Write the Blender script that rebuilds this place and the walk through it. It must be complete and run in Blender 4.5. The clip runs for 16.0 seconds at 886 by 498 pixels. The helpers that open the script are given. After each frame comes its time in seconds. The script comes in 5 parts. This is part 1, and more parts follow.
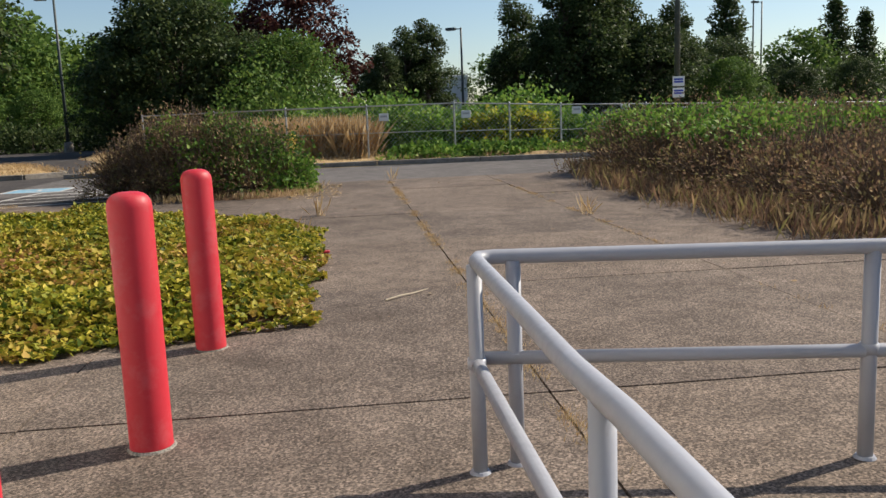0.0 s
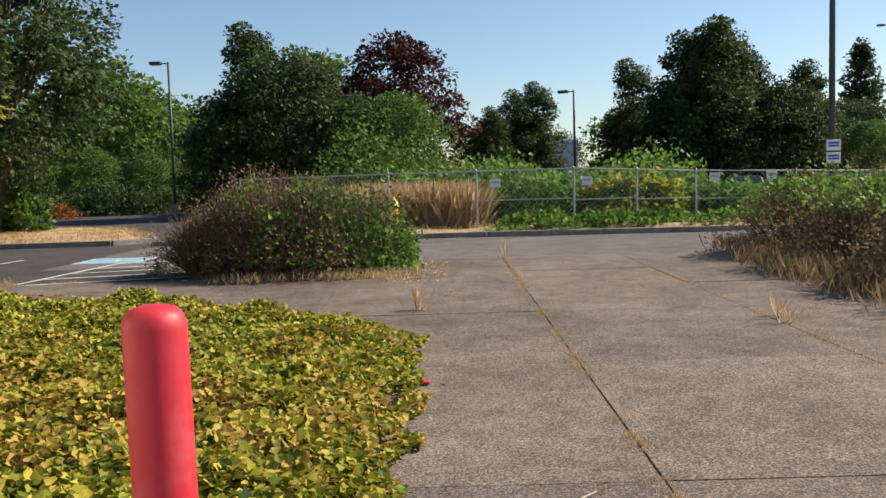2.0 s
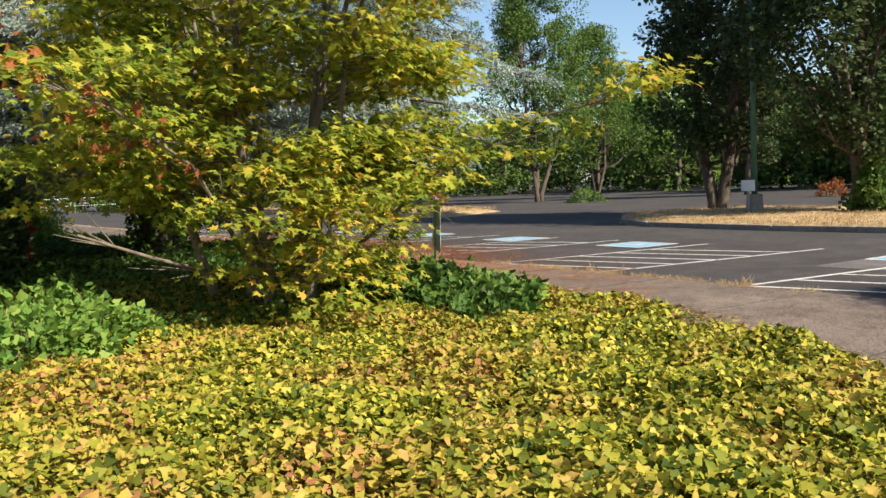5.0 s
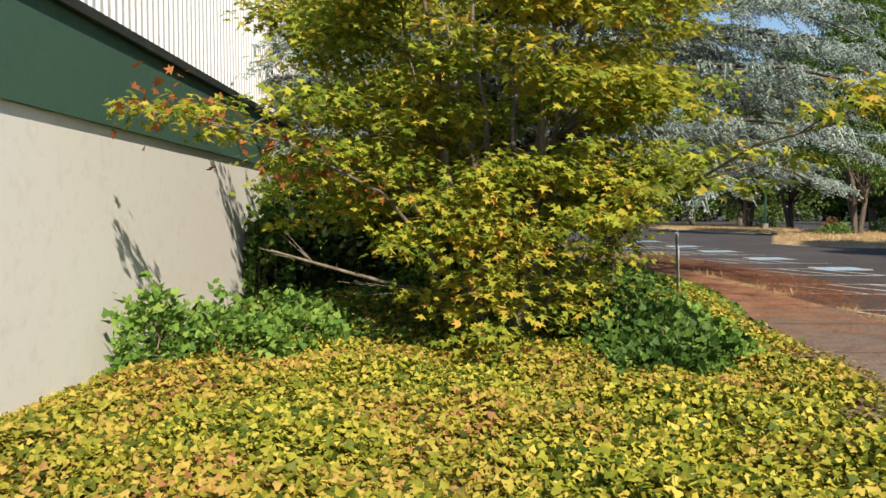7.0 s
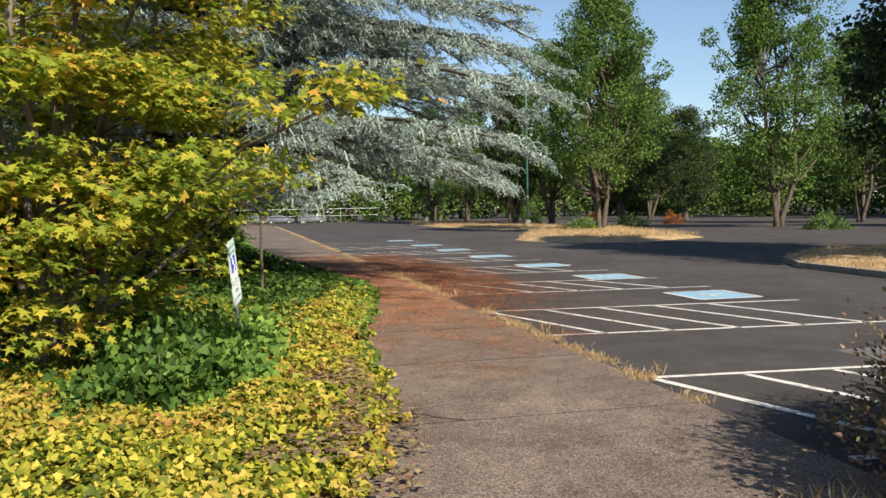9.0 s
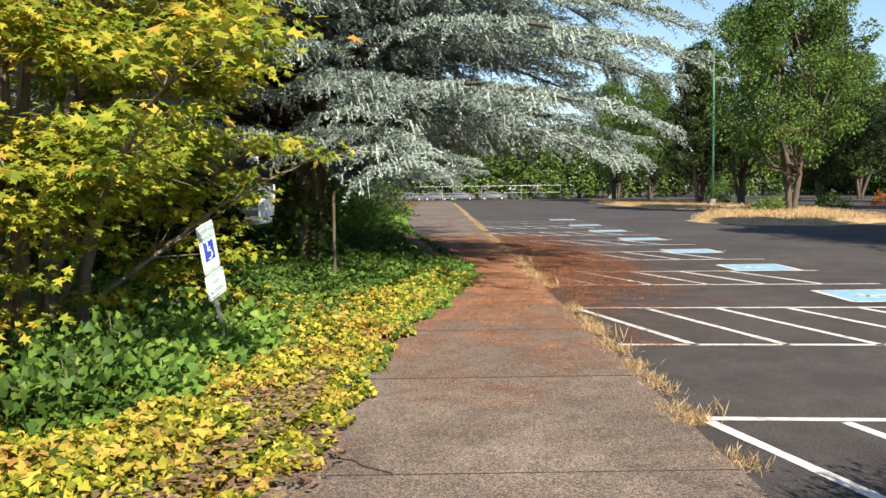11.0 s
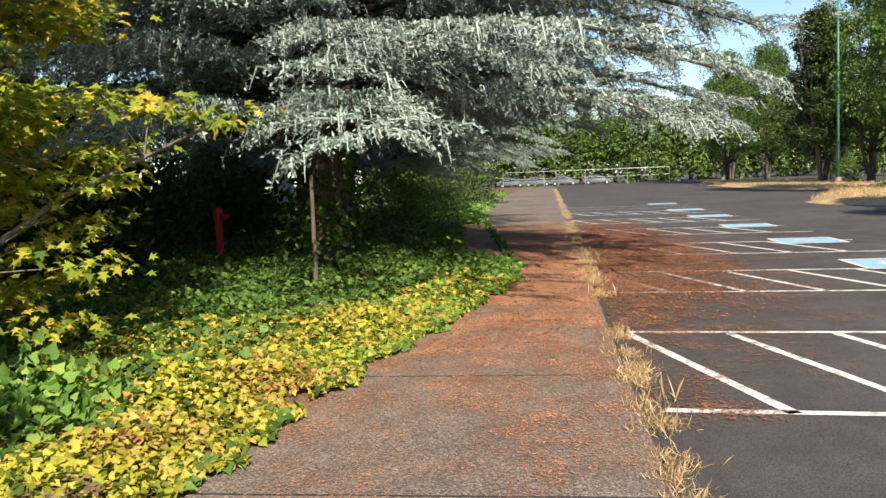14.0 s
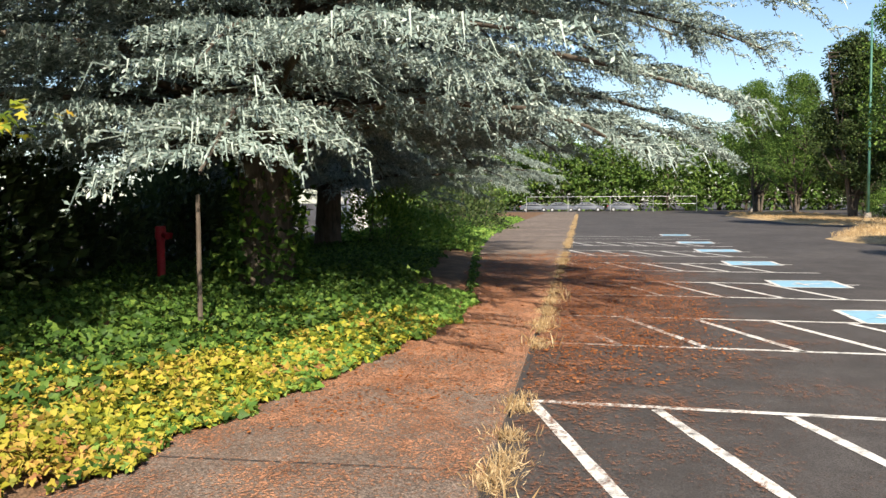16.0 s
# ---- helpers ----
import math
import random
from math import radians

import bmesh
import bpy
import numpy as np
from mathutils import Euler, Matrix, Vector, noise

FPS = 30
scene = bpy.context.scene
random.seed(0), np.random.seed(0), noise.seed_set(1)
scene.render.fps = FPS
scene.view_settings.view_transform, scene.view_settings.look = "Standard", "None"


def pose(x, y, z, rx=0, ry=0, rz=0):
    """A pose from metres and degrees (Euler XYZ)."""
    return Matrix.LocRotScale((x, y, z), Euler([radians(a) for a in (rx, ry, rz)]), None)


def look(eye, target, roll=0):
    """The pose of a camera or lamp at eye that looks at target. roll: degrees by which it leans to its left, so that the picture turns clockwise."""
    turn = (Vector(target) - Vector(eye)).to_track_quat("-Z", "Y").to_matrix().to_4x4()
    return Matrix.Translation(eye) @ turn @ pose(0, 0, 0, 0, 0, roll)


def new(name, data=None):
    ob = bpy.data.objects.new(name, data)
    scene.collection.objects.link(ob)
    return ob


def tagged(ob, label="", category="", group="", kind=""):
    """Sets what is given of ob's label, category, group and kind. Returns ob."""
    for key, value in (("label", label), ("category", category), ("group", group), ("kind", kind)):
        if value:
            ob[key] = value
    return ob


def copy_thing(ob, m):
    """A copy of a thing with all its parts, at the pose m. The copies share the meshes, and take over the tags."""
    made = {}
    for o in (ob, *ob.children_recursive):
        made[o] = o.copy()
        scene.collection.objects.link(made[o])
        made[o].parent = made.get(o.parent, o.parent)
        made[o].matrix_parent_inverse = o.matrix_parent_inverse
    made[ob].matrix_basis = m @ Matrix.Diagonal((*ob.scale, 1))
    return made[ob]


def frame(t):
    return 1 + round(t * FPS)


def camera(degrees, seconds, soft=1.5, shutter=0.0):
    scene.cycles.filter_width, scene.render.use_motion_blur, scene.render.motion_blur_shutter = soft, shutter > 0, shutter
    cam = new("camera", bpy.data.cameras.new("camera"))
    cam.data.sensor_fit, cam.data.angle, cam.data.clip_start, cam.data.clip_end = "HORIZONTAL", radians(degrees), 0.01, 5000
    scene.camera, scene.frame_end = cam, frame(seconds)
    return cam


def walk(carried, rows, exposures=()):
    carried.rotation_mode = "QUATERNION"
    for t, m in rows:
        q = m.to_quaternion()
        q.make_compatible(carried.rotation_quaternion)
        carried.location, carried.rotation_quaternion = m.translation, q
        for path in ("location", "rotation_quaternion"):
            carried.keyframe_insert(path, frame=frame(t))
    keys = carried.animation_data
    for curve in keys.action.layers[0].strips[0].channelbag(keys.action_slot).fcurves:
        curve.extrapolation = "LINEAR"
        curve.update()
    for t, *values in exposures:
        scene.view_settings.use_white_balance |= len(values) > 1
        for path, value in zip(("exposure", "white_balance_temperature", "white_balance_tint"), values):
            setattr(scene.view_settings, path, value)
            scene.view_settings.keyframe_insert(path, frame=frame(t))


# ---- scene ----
cam = camera(54.9, 16.0)
PATH = [
    (0, (-0.508, -0.12, 1.471), (-0.291, 1.844, 1.161), -2.2),
    (0.5, (-0.558, 0.626, 1.499), (-0.425, 2.602, 1.221), -2.5),
    (1, (-0.551, 1.37, 1.539), (-0.499, 3.359, 1.341), -2.3),
    (1.5, (-0.571, 2.177, 1.549), (-0.55, 4.172, 1.404), -2.4),
    (2, (-0.547, 2.919, 1.537), (-0.564, 4.913, 1.382), -1.7),
    (2.5, (-0.541, 3.704, 1.549), (-0.655, 5.693, 1.377), -1.4),
    (3, (-0.459, 4.549, 1.521), (-0.843, 6.505, 1.359), -1.2),
    (3.2, (-0.482, 4.831, 1.525), (-1.007, 6.754, 1.362), -1.3),
    (3.5, (-0.442, 5.192, 1.544), (-1.203, 7.035, 1.395), -1.4),
    (4, (-0.313, 5.813, 1.566), (-1.502, 7.416, 1.439), -1.9),
    (4.5, (-0.216, 6.589, 1.575), (-1.687, 7.939, 1.446), -2.4),
    (5, (-0.091, 7.285, 1.6), (-1.781, 8.345, 1.454), -2.5),
    (5.2, (-0.093, 7.558, 1.615), (-1.871, 8.462, 1.471), -2.5),
    (7.3, (0.643, 10.943, 1.72), (-1.355, 10.92, 1.636), -0.0),
    (7.5, (0.604, 11.262, 1.732), (-1.394, 11.279, 1.646), 0.3),
    (8, (0.414, 12.05, 1.763), (-1.573, 12.26, 1.686), -0.3),
    (8.5, (0.203, 12.81, 1.782), (-1.756, 13.208, 1.699), -1.1),
    (8.7, (0.076, 13.076, 1.758), (-1.868, 13.538, 1.667), -1.2),
    (10.8, (-1.636, 15.358, 1.757), (-3.631, 15.427, 1.619), -0.8),
    (11, (-1.797, 15.511, 1.746), (-3.793, 15.518, 1.607), -0.8),
    (11.5, (-2.22, 15.935, 1.753), (-4.215, 15.881, 1.627), -0.3),
    (12, (-2.66, 16.253, 1.727), (-4.653, 16.135, 1.601), -0.5),
    (12.5, (-3.304, 16.408, 1.714), (-5.287, 16.179, 1.587), -1.2),
    (13, (-4.01, 16.536, 1.688), (-5.984, 16.239, 1.57), -1.3),
    (13.5, (-4.665, 16.599, 1.662), (-6.64, 16.309, 1.527), -2.2),
    (14, (-5.372, 16.766, 1.629), (-7.35, 16.514, 1.466), -2.2),
    (14.5, (-5.987, 16.993, 1.638), (-7.966, 16.778, 1.45), -2.0),
    (15, (-6.508, 17.331, 1.662), (-8.488, 17.121, 1.474), -1.2),
    (15.5, (-6.84, 17.701, 1.636), (-8.815, 17.415, 1.492), -0.8),
    (16, (-7.15, 17.914, 1.662), (-9.121, 17.594, 1.55), -0.3),
]
EXPOSURES = [(0.0, 0.4), (1.0, 0.45), (1.6, 0.5), (2.5, 0.85), (3.5, 1.15), (5.0, 0.9), (8.0, 0.6), (11.0, 1.0), (16.0, 1.03)]
walk(cam, [(t, look(eye, target, roll)) for t, eye, target, roll in PATH], EXPOSURES)

# ---- light ----
SUN_TO = Vector((0.80 * 0.945, 0.80 * 0.326, 0.60)).normalized()
world = bpy.data.worlds.new("world")
scene.world = world
world.use_nodes = True
wn = world.node_tree
sky = wn.nodes.new("ShaderNodeTexSky")
sky.sky_type = "NISHITA"
sky.sun_disc = False
sky.sun_elevation = math.asin(SUN_TO.z)
sky.sun_rotation = math.atan2(SUN_TO.x, SUN_TO.y)
sky.air_density, sky.dust_density, sky.ozone_density = 1.0, 0.45, 2.5
wn.links.new(sky.outputs[0], wn.nodes["Background"].inputs[0])
wn.nodes["Background"].inputs[1].default_value = 0.088
sun_data = bpy.data.lights.new("sun", "SUN")
sun_data.energy, sun_data.angle, sun_data.color = 5.0, radians(0.55), (1.0, 0.9, 0.76)
sun = new("sun", sun_data)
sun.matrix_world = look(SUN_TO * 60, (0, 0, 0))

rng = np.random.default_rng(7)


# ---- materials ----
def material(name, base, rough=0.8, metal=0.0, spec=0.3):
    m = bpy.data.materials.new(name)
    m.use_nodes = True
    n = m.node_tree.nodes
    b = n["Principled BSDF"]
    b.inputs["Base Color"].default_value = (*base, 1)
    b.inputs["Roughness"].default_value = rough
    b.inputs["Metallic"].default_value = metal
    b.inputs["Specular IOR Level"].default_value = spec
    return m, m.node_tree, b


def ramp(nt, value, stops):
    r = nt.nodes.new("ShaderNodeValToRGB")
    e = r.color_ramp.elements
    while len(e) < len(stops):
        e.new(0.5)
    for i, (p, c) in enumerate(stops):
        e[i].position, e[i].color = p, (*c, 1)
    nt.links.new(value, r.inputs[0])
    return r.outputs[0]


def tex(nt, scale, detail=4.0, rough=0.6, stretch=None):
    c = nt.nodes.new("ShaderNodeTexCoord")
    t = nt.nodes.new("ShaderNodeTexNoise")
    t.inputs["Scale"].default_value, t.inputs["Detail"].default_value, t.inputs["Roughness"].default_value = scale, detail, rough
    g = nt.nodes.new("ShaderNodeNewGeometry")
    if stretch:
        mp = nt.nodes.new("ShaderNodeMapping")
        mp.inputs["Scale"].default_value = stretch
        nt.links.new(g.outputs["Position"], mp.inputs[0])
        nt.links.new(mp.outputs[0], t.inputs["Vector"])
    else:
        nt.links.new(g.outputs["Position"], t.inputs["Vector"])
    return t.outputs["Fac"]


def blend(nt, a, b, fac, kind="MIX"):
    m = nt.nodes.new("ShaderNodeMix")
    m.data_type, m.blend_type = "RGBA", kind
    for sock, v in ((m.inputs[0], fac), (m.inputs[6], a), (m.inputs[7], b)):
        if hasattr(v, "is_linked"):
            nt.links.new(v, sock)
        elif isinstance(v, tuple):
            sock.default_value = (*v, 1)
        else:
            sock.default_value = v
    return m.outputs[2]


def bump(nt, b, height, strength=0.4, dist=0.01):
    n = nt.nodes.new("ShaderNodeBump")
    n.inputs["Strength"].default_value, n.inputs["Distance"].default_value = strength, dist
    nt.links.new(height, n.inputs["Height"])
    nt.links.new(n.outputs[0], b.inputs["Normal"])


def ground_material(name, dark, light, grain=90, patch=0.5, spots=None, bumpy=0.5, rough=0.9):
    m, nt, b = material(name, light, rough, 0, 0.2)
    col = ramp(nt, tex(nt, patch, 5, 0.65), [(0.3, dark), (0.7, light)])
    fine = ramp(nt, tex(nt, grain, 3, 0.7), [(0.38, (0.4,) * 3), (0.62, (1.55,) * 3)])
    col = blend(nt, col, fine, 0.75, "MULTIPLY")
    mid = ramp(nt, tex(nt, patch * 7, 4, 0.6), [(0.4, (0.8,) * 3), (0.62, (1.1,) * 3)])
    col = blend(nt, col, mid, 0.8, "MULTIPLY")
    if spots:
        col = blend(nt, col, spots, ramp(nt, tex(nt, 2.3, 6, 0.7), [(0.56, (0, 0, 0)), (0.72, (0.8,) * 3)]))
    nt.links.new(col, b.inputs["Base Color"])
    bump(nt, b, tex(nt, grain, 4, 0.7), bumpy, 0.006)
    return m


def slab_material():
    m = ground_material("old_concrete", (0.126, 0.101, 0.085), (0.216, 0.175, 0.146), 75, 0.45, None, 0.6)
    nt = m.node_tree
    b = nt.nodes["Principled BSDF"]
    col = b.inputs["Base Color"].links[0].from_socket
    oi = nt.nodes.new("ShaderNodeObjectInfo")
    tone = ramp(nt, oi.outputs["Random"], [(0, (0.86, 0.86, 0.87)), (1, (1.08, 1.06, 1.03))])
    col = blend(nt, col, tone, 1.0, "MULTIPLY")
    vor = nt.nodes.new("ShaderNodeTexVoronoi")
    vor.inputs["Scale"].default_value = 85
    gp = nt.nodes.new("ShaderNodeNewGeometry")
    nt.links.new(gp.outputs["Position"], vor.inputs["Vector"])
    stone = nt.nodes.new("ShaderNodeRGBToBW")
    nt.links.new(vor.outputs["Color"], stone.inputs[0])
    col = blend(nt, col, ramp(nt, stone.outputs[0], [(0.2, (0.45, 0.44, 0.43)), (0.5, (0.95, 0.94, 0.92)), (0.8, (1.75, 1.7, 1.62))]), 0.8, "MULTIPLY")
    stains = ramp(nt, tex(nt, 1.1, 6, 0.75), [(0.5, (1, 1, 1)), (0.68, (0.62, 0.6, 0.58))])
    col = blend(nt, col, stains, 0.8, "MULTIPLY")
    nt.links.new(col, b.inputs["Base Color"])
    return m


def leaf_material(name, stops, patch=None, patch_scale=0.6, gloss=0.5, through_light=0.35):
    """Leaves: each takes its own tone; a slow pattern mixes in a second set of tones."""
    m, nt, b = material(name, stops[0][1], min(0.85, gloss + 0.15), 0, 0.16)
    g = nt.nodes.new("ShaderNodeNewGeometry")
    col = ramp(nt, g.outputs["Random Per Island"], stops)
    if patch:
        other = ramp(nt, g.outputs["Random Per Island"], patch)
        mask = ramp(nt, tex(nt, patch_scale, 4, 0.6), [(0.45, (0, 0, 0)), (0.6, (1, 1, 1))])
        col = blend(nt, col, other, mask)
    nt.links.new(col, b.inputs["Base Color"])
    tr = nt.nodes.new("ShaderNodeBsdfTranslucent")
    nt.links.new(col, tr.inputs[0])
    mix = nt.nodes.new("ShaderNodeMixShader")
    mix.inputs[0].default_value = through_light
    nt.links.new(b.outputs[0], mix.inputs[1])
    nt.links.new(tr.outputs[0], mix.inputs[2])
    nt.links.new(mix.outputs[0], nt.nodes["Material Output"].inputs[0])
    return m


def bark_material(name, dark, light):
    m, nt, b = material(name, dark, 0.9, 0, 0.15)
    nt.links.new(ramp(nt, tex(nt, 9, 5, 0.7, (1, 1, 0.25)), [(0.3, dark), (0.7, light)]), b.inputs["Base Color"])
    bump(nt, b, tex(nt, 30, 4, 0.7, (1, 1, 0.2)), 0.7, 0.02)
    return m


def paint(name, base, rough=0.45, dirt=(0.25, 0.22, 0.18), amount=0.35, metal=0.0, stretch=None):
    m, nt, b = material(name, base, rough, metal, 0.45)
    mask = ramp(nt, tex(nt, 6, 6, 0.7, stretch), [(0.52, (0, 0, 0)), (0.8, (amount,) * 3)])
    nt.links.new(blend(nt, base, dirt, mask), b.inputs["Base Color"])
    nt.links.new(ramp(nt, tex(nt, 25, 4, 0.6), [(0.3, (rough - 0.12,) * 3), (0.7, (rough + 0.15,) * 3)]), b.inputs["Roughness"])
    bump(nt, b, tex(nt, 60, 3, 0.6), 0.12, 0.003)
    return m


M_SLAB = slab_material()
M_ASPHALT = ground_material("asphalt", (0.05, 0.045, 0.043), (0.088, 0.079, 0.074), 90, 0.25, None, 0.6)
M_SOIL = ground_material("leaf_litter", (0.09, 0.055, 0.03), (0.2, 0.12, 0.07), 60, 2.0, (0.28, 0.17, 0.09), 0.9)
M_STRAW = ground_material("dry_grass_ground", (0.32, 0.21, 0.1), (0.55, 0.4, 0.21), 70, 1.2, (0.2, 0.13, 0.06), 0.9)
M_NEEDLES = ground_material("fallen_needles", (0.22, 0.1, 0.055), (0.46, 0.23, 0.13), 60, 2.0, (0.2, 0.09, 0.05), 0.9)
M_LOTNEEDLES = ground_material("fallen_needles_on_asphalt", (0.13, 0.06, 0.036), (0.31, 0.15, 0.088), 45, 3.0, (0.11, 0.05, 0.03), 0.9)
M_OLDROAD = ground_material("old_grey_road", (0.11, 0.1, 0.095), (0.17, 0.155, 0.145), 90, 0.3)
M_CURB = ground_material("kerb_concrete", (0.2, 0.18, 0.15), (0.33, 0.3, 0.26), 100, 1.0)
M_LINE = paint("worn_white_line", (0.66, 0.63, 0.58), 0.8, (0.1, 0.095, 0.09), 1.6)
M_BLUE = paint("worn_blue_paint", (0.23, 0.43, 0.56), 0.8, (0.12, 0.13, 0.14), 0.7)
M_RED = paint("red_sleeve", (0.5, 0.02, 0.035), 0.5, (0.5, 0.2, 0.2), 0.35)
M_RAIL = paint("grey_rail_paint", (0.33, 0.34, 0.38), 0.45, (0.2, 0.19, 0.19), 0.3)
M_STUCCO = paint("white_block_paint", (0.82, 0.79, 0.72), 0.85, (0.55, 0.5, 0.42), 0.4)
M_GREEN = paint("dark_green_fascia", (0.055, 0.12, 0.085), 0.6, (0.03, 0.06, 0.05), 0.4)
M_METAL = paint("pale_metal_cladding", (0.7, 0.7, 0.7), 0.5, (0.45, 0.43, 0.42), 0.4, 0.0)
M_FLASH = paint("black_flashing", (0.03, 0.035, 0.035), 0.5)
M_GALV = paint("galvanised_steel", (0.42, 0.43, 0.43), 0.45, (0.2, 0.19, 0.17), 0.4, 0.6)
M_POLE = paint("green_lamp_post_paint", (0.055, 0.16, 0.12), 0.5, (0.2, 0.2, 0.17), 0.3)
M_DARKPOLE = paint("dark_lamp_post_paint", (0.05, 0.065, 0.06), 0.5)
M_SIGN = paint("white_sign_face", (0.8, 0.82, 0.8), 0.4, (0.5, 0.5, 0.45), 0.25)
M_SIGNGREEN = paint("green_sign_print", (0.05, 0.3, 0.22), 0.5)
M_SIGNBLUE = paint("blue_sign_print", (0.03, 0.07, 0.5), 0.5)
M_YELLOW = paint("yellow_hydrant_paint", (0.7, 0.5, 0.08), 0.5)
M_CAR = paint("dark_car_paint", (0.1, 0.11, 0.13), 0.25, (0.1, 0.1, 0.1), 0.1)
M_CARW = paint("white_car_paint", (0.7, 0.7, 0.7), 0.25, (0.4, 0.4, 0.4), 0.1)
M_GLASS = paint("dark_car_glass", (0.02, 0.025, 0.03), 0.12)
M_TYRE = paint("black_rubber", (0.02, 0.02, 0.02), 0.8)
M_STICK = paint("bleached_wood", (0.45, 0.38, 0.28), 0.9)
M_BARK = bark_material("grey_brown_bark", (0.05, 0.04, 0.03), (0.16, 0.13, 0.1))
M_MAPLEBARK = bark_material("pale_maple_bark", (0.09, 0.07, 0.05), (0.26, 0.22, 0.17))
M_TWIG = bark_material("dead_twigs", (0.1, 0.07, 0.05), (0.25, 0.19, 0.14))
G = lambda a, b, c: (a, b, c)
M_IVY = leaf_material("ivy_leaves", [(0.0, G(0.035, 0.065, 0.01)), (0.3, G(0.15, 0.18, 0.018)), (0.72, G(0.4, 0.37, 0.04)), (1.0, G(0.58, 0.46, 0.08))],
                      [(0.0, G(0.05, 0.075, 0.013)), (0.3, G(0.31, 0.29, 0.03)), (0.68, G(0.5, 0.36, 0.07)), (0.9, G(0.36, 0.17, 0.07)), (1.0, G(0.24, 0.1, 0.045))], 0.8, 0.4, 0.25)
# darker green copy of the ivy leaves, with shade put into its tones
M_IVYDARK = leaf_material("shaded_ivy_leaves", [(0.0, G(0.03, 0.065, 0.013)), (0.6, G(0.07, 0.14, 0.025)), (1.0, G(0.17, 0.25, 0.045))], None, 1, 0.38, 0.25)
M_SHRUB = leaf_material("light_green_leaves", [(0.0, G(0.07, 0.15, 0.03)), (0.6, G(0.17, 0.3, 0.05)), (1.0, G(0.28, 0.38, 0.08))], None, 1, 0.45, 0.35)
M_MAPLE = leaf_material("maple_leaves", [(0.0, G(0.09, 0.15, 0.02)), (0.5, G(0.24, 0.31, 0.035)), (0.9, G(0.44, 0.44, 0.05)), (1.0, G(0.58, 0.46, 0.06))],
                        [(0.0, G(0.14, 0.2, 0.025)), (0.5, G(0.4, 0.4, 0.045)), (0.88, G(0.6, 0.45, 0.06)), (1.0, G(0.6, 0.28, 0.06))], 0.7, 0.5, 0.45)
M_CEDAR = leaf_material("blue_cedar_needles", [(0.0, G(0.13, 0.18, 0.155)), (0.6, G(0.28, 0.345, 0.305)), (1.0, G(0.43, 0.49, 0.42))], None, 1, 0.55, 0.1)
M_TREE = leaf_material("dark_tree_leaves", [(0.0, G(0.03, 0.05, 0.018)), (0.6, G(0.062, 0.095, 0.03)), (1.0, G(0.12, 0.15, 0.055))], None, 1, 0.4, 0.35)
M_TREELIGHT = leaf_material("mid_green_leaves", [(0.0, G(0.05, 0.1, 0.02)), (0.6, G(0.11, 0.19, 0.04)), (1.0, G(0.2, 0.28, 0.06))], None, 1, 0.5, 0.35)
M_MAROON = leaf_material("maroon_leaves", [(0.0, G(0.035, 0.012, 0.012)), (0.7, G(0.085, 0.028, 0.022)), (1.0, G(0.14, 0.06, 0.035))], None, 1, 0.45, 0.2)
M_DRYLEAF = leaf_material("dry_brown_leaves", [(0.0, G(0.15, 0.09, 0.06)), (0.5, G(0.28, 0.18, 0.115)), (0.8, G(0.24, 0.22, 0.08)), (1.0, G(0.46, 0.31, 0.18))], None, 1, 0.7, 0.25)
M_BLADE = leaf_material("straw_blades", [(0.0, G(0.32, 0.2, 0.09)), (0.6, G(0.52, 0.37, 0.19)), (1.0, G(0.68, 0.53, 0.32))], None, 1, 0.7, 0.3)
M_RUST = leaf_material("rust_leaves", [(0.0, G(0.2, 0.06, 0.02)), (1.0, G(0.42, 0.16, 0.05))], None, 1, 0.6, 0.3)


def patchy(m, low, high, middle, reach, scale=1.1):
    """Lets a thin loose layer thin out to nothing in uneven patches."""
    nt = m.node_tree
    clear = nt.nodes.new("ShaderNodeBsdfTransparent")
    mix = nt.nodes.new("ShaderNodeMixShader")
    n = ramp(nt, tex(nt, scale, 6, 0.7), [(0.3, (0, 0, 0)), (0.7, (1, 1, 1))])
    n = blend(nt, n, ramp(nt, tex(nt, 30, 3, 0.7), [(0.35, (0, 0, 0)), (0.65, (1, 1, 1))]), 0.5)
    g = nt.nodes.new("ShaderNodeNewGeometry")
    mp = nt.nodes.new("ShaderNodeMapping")
    mp.vector_type = "POINT"
    mp.inputs["Location"].default_value = (-middle[0] / reach[0], -middle[1] / reach[1], 0)
    mp.inputs["Scale"].default_value = (1 / reach[0], 1 / reach[1], 0)
    ln = nt.nodes.new("ShaderNodeVectorMath")
    ln.operation = "LENGTH"
    nt.links.new(g.outputs["Position"], mp.inputs[0])
    nt.links.new(mp.outputs[0], ln.inputs[0])
    mth = nt.nodes.new("ShaderNodeMath")
    mth.operation = "MULTIPLY_ADD"
    mth.inputs[1].default_value = -0.45
    nt.links.new(ln.outputs["Value"], mth.inputs[0])
    sep = nt.nodes.new("ShaderNodeRGBToBW")
    nt.links.new(n, sep.inputs[0])
    nt.links.new(sep.outputs[0], mth.inputs[2])
    nt.links.new(ramp(nt, mth.outputs[0], [(low, (0, 0, 0)), (high, (1, 1, 1))]), mix.inputs[0])
    nt.links.new(clear.outputs[0], mix.inputs[1])
    nt.links.new(nt.nodes["Principled BSDF"].outputs[0], mix.inputs[2])
    nt.links.new(mix.outputs[0], nt.nodes["Material Output"].inputs[0])


patchy(M_NEEDLES, 0.06, 0.34, (-21.5, 16.2), (11.0, 3.4))
patchy(M_LOTNEEDLES, 0.06, 0.34, (-24.0, 17.3), (10.5, 2.9))


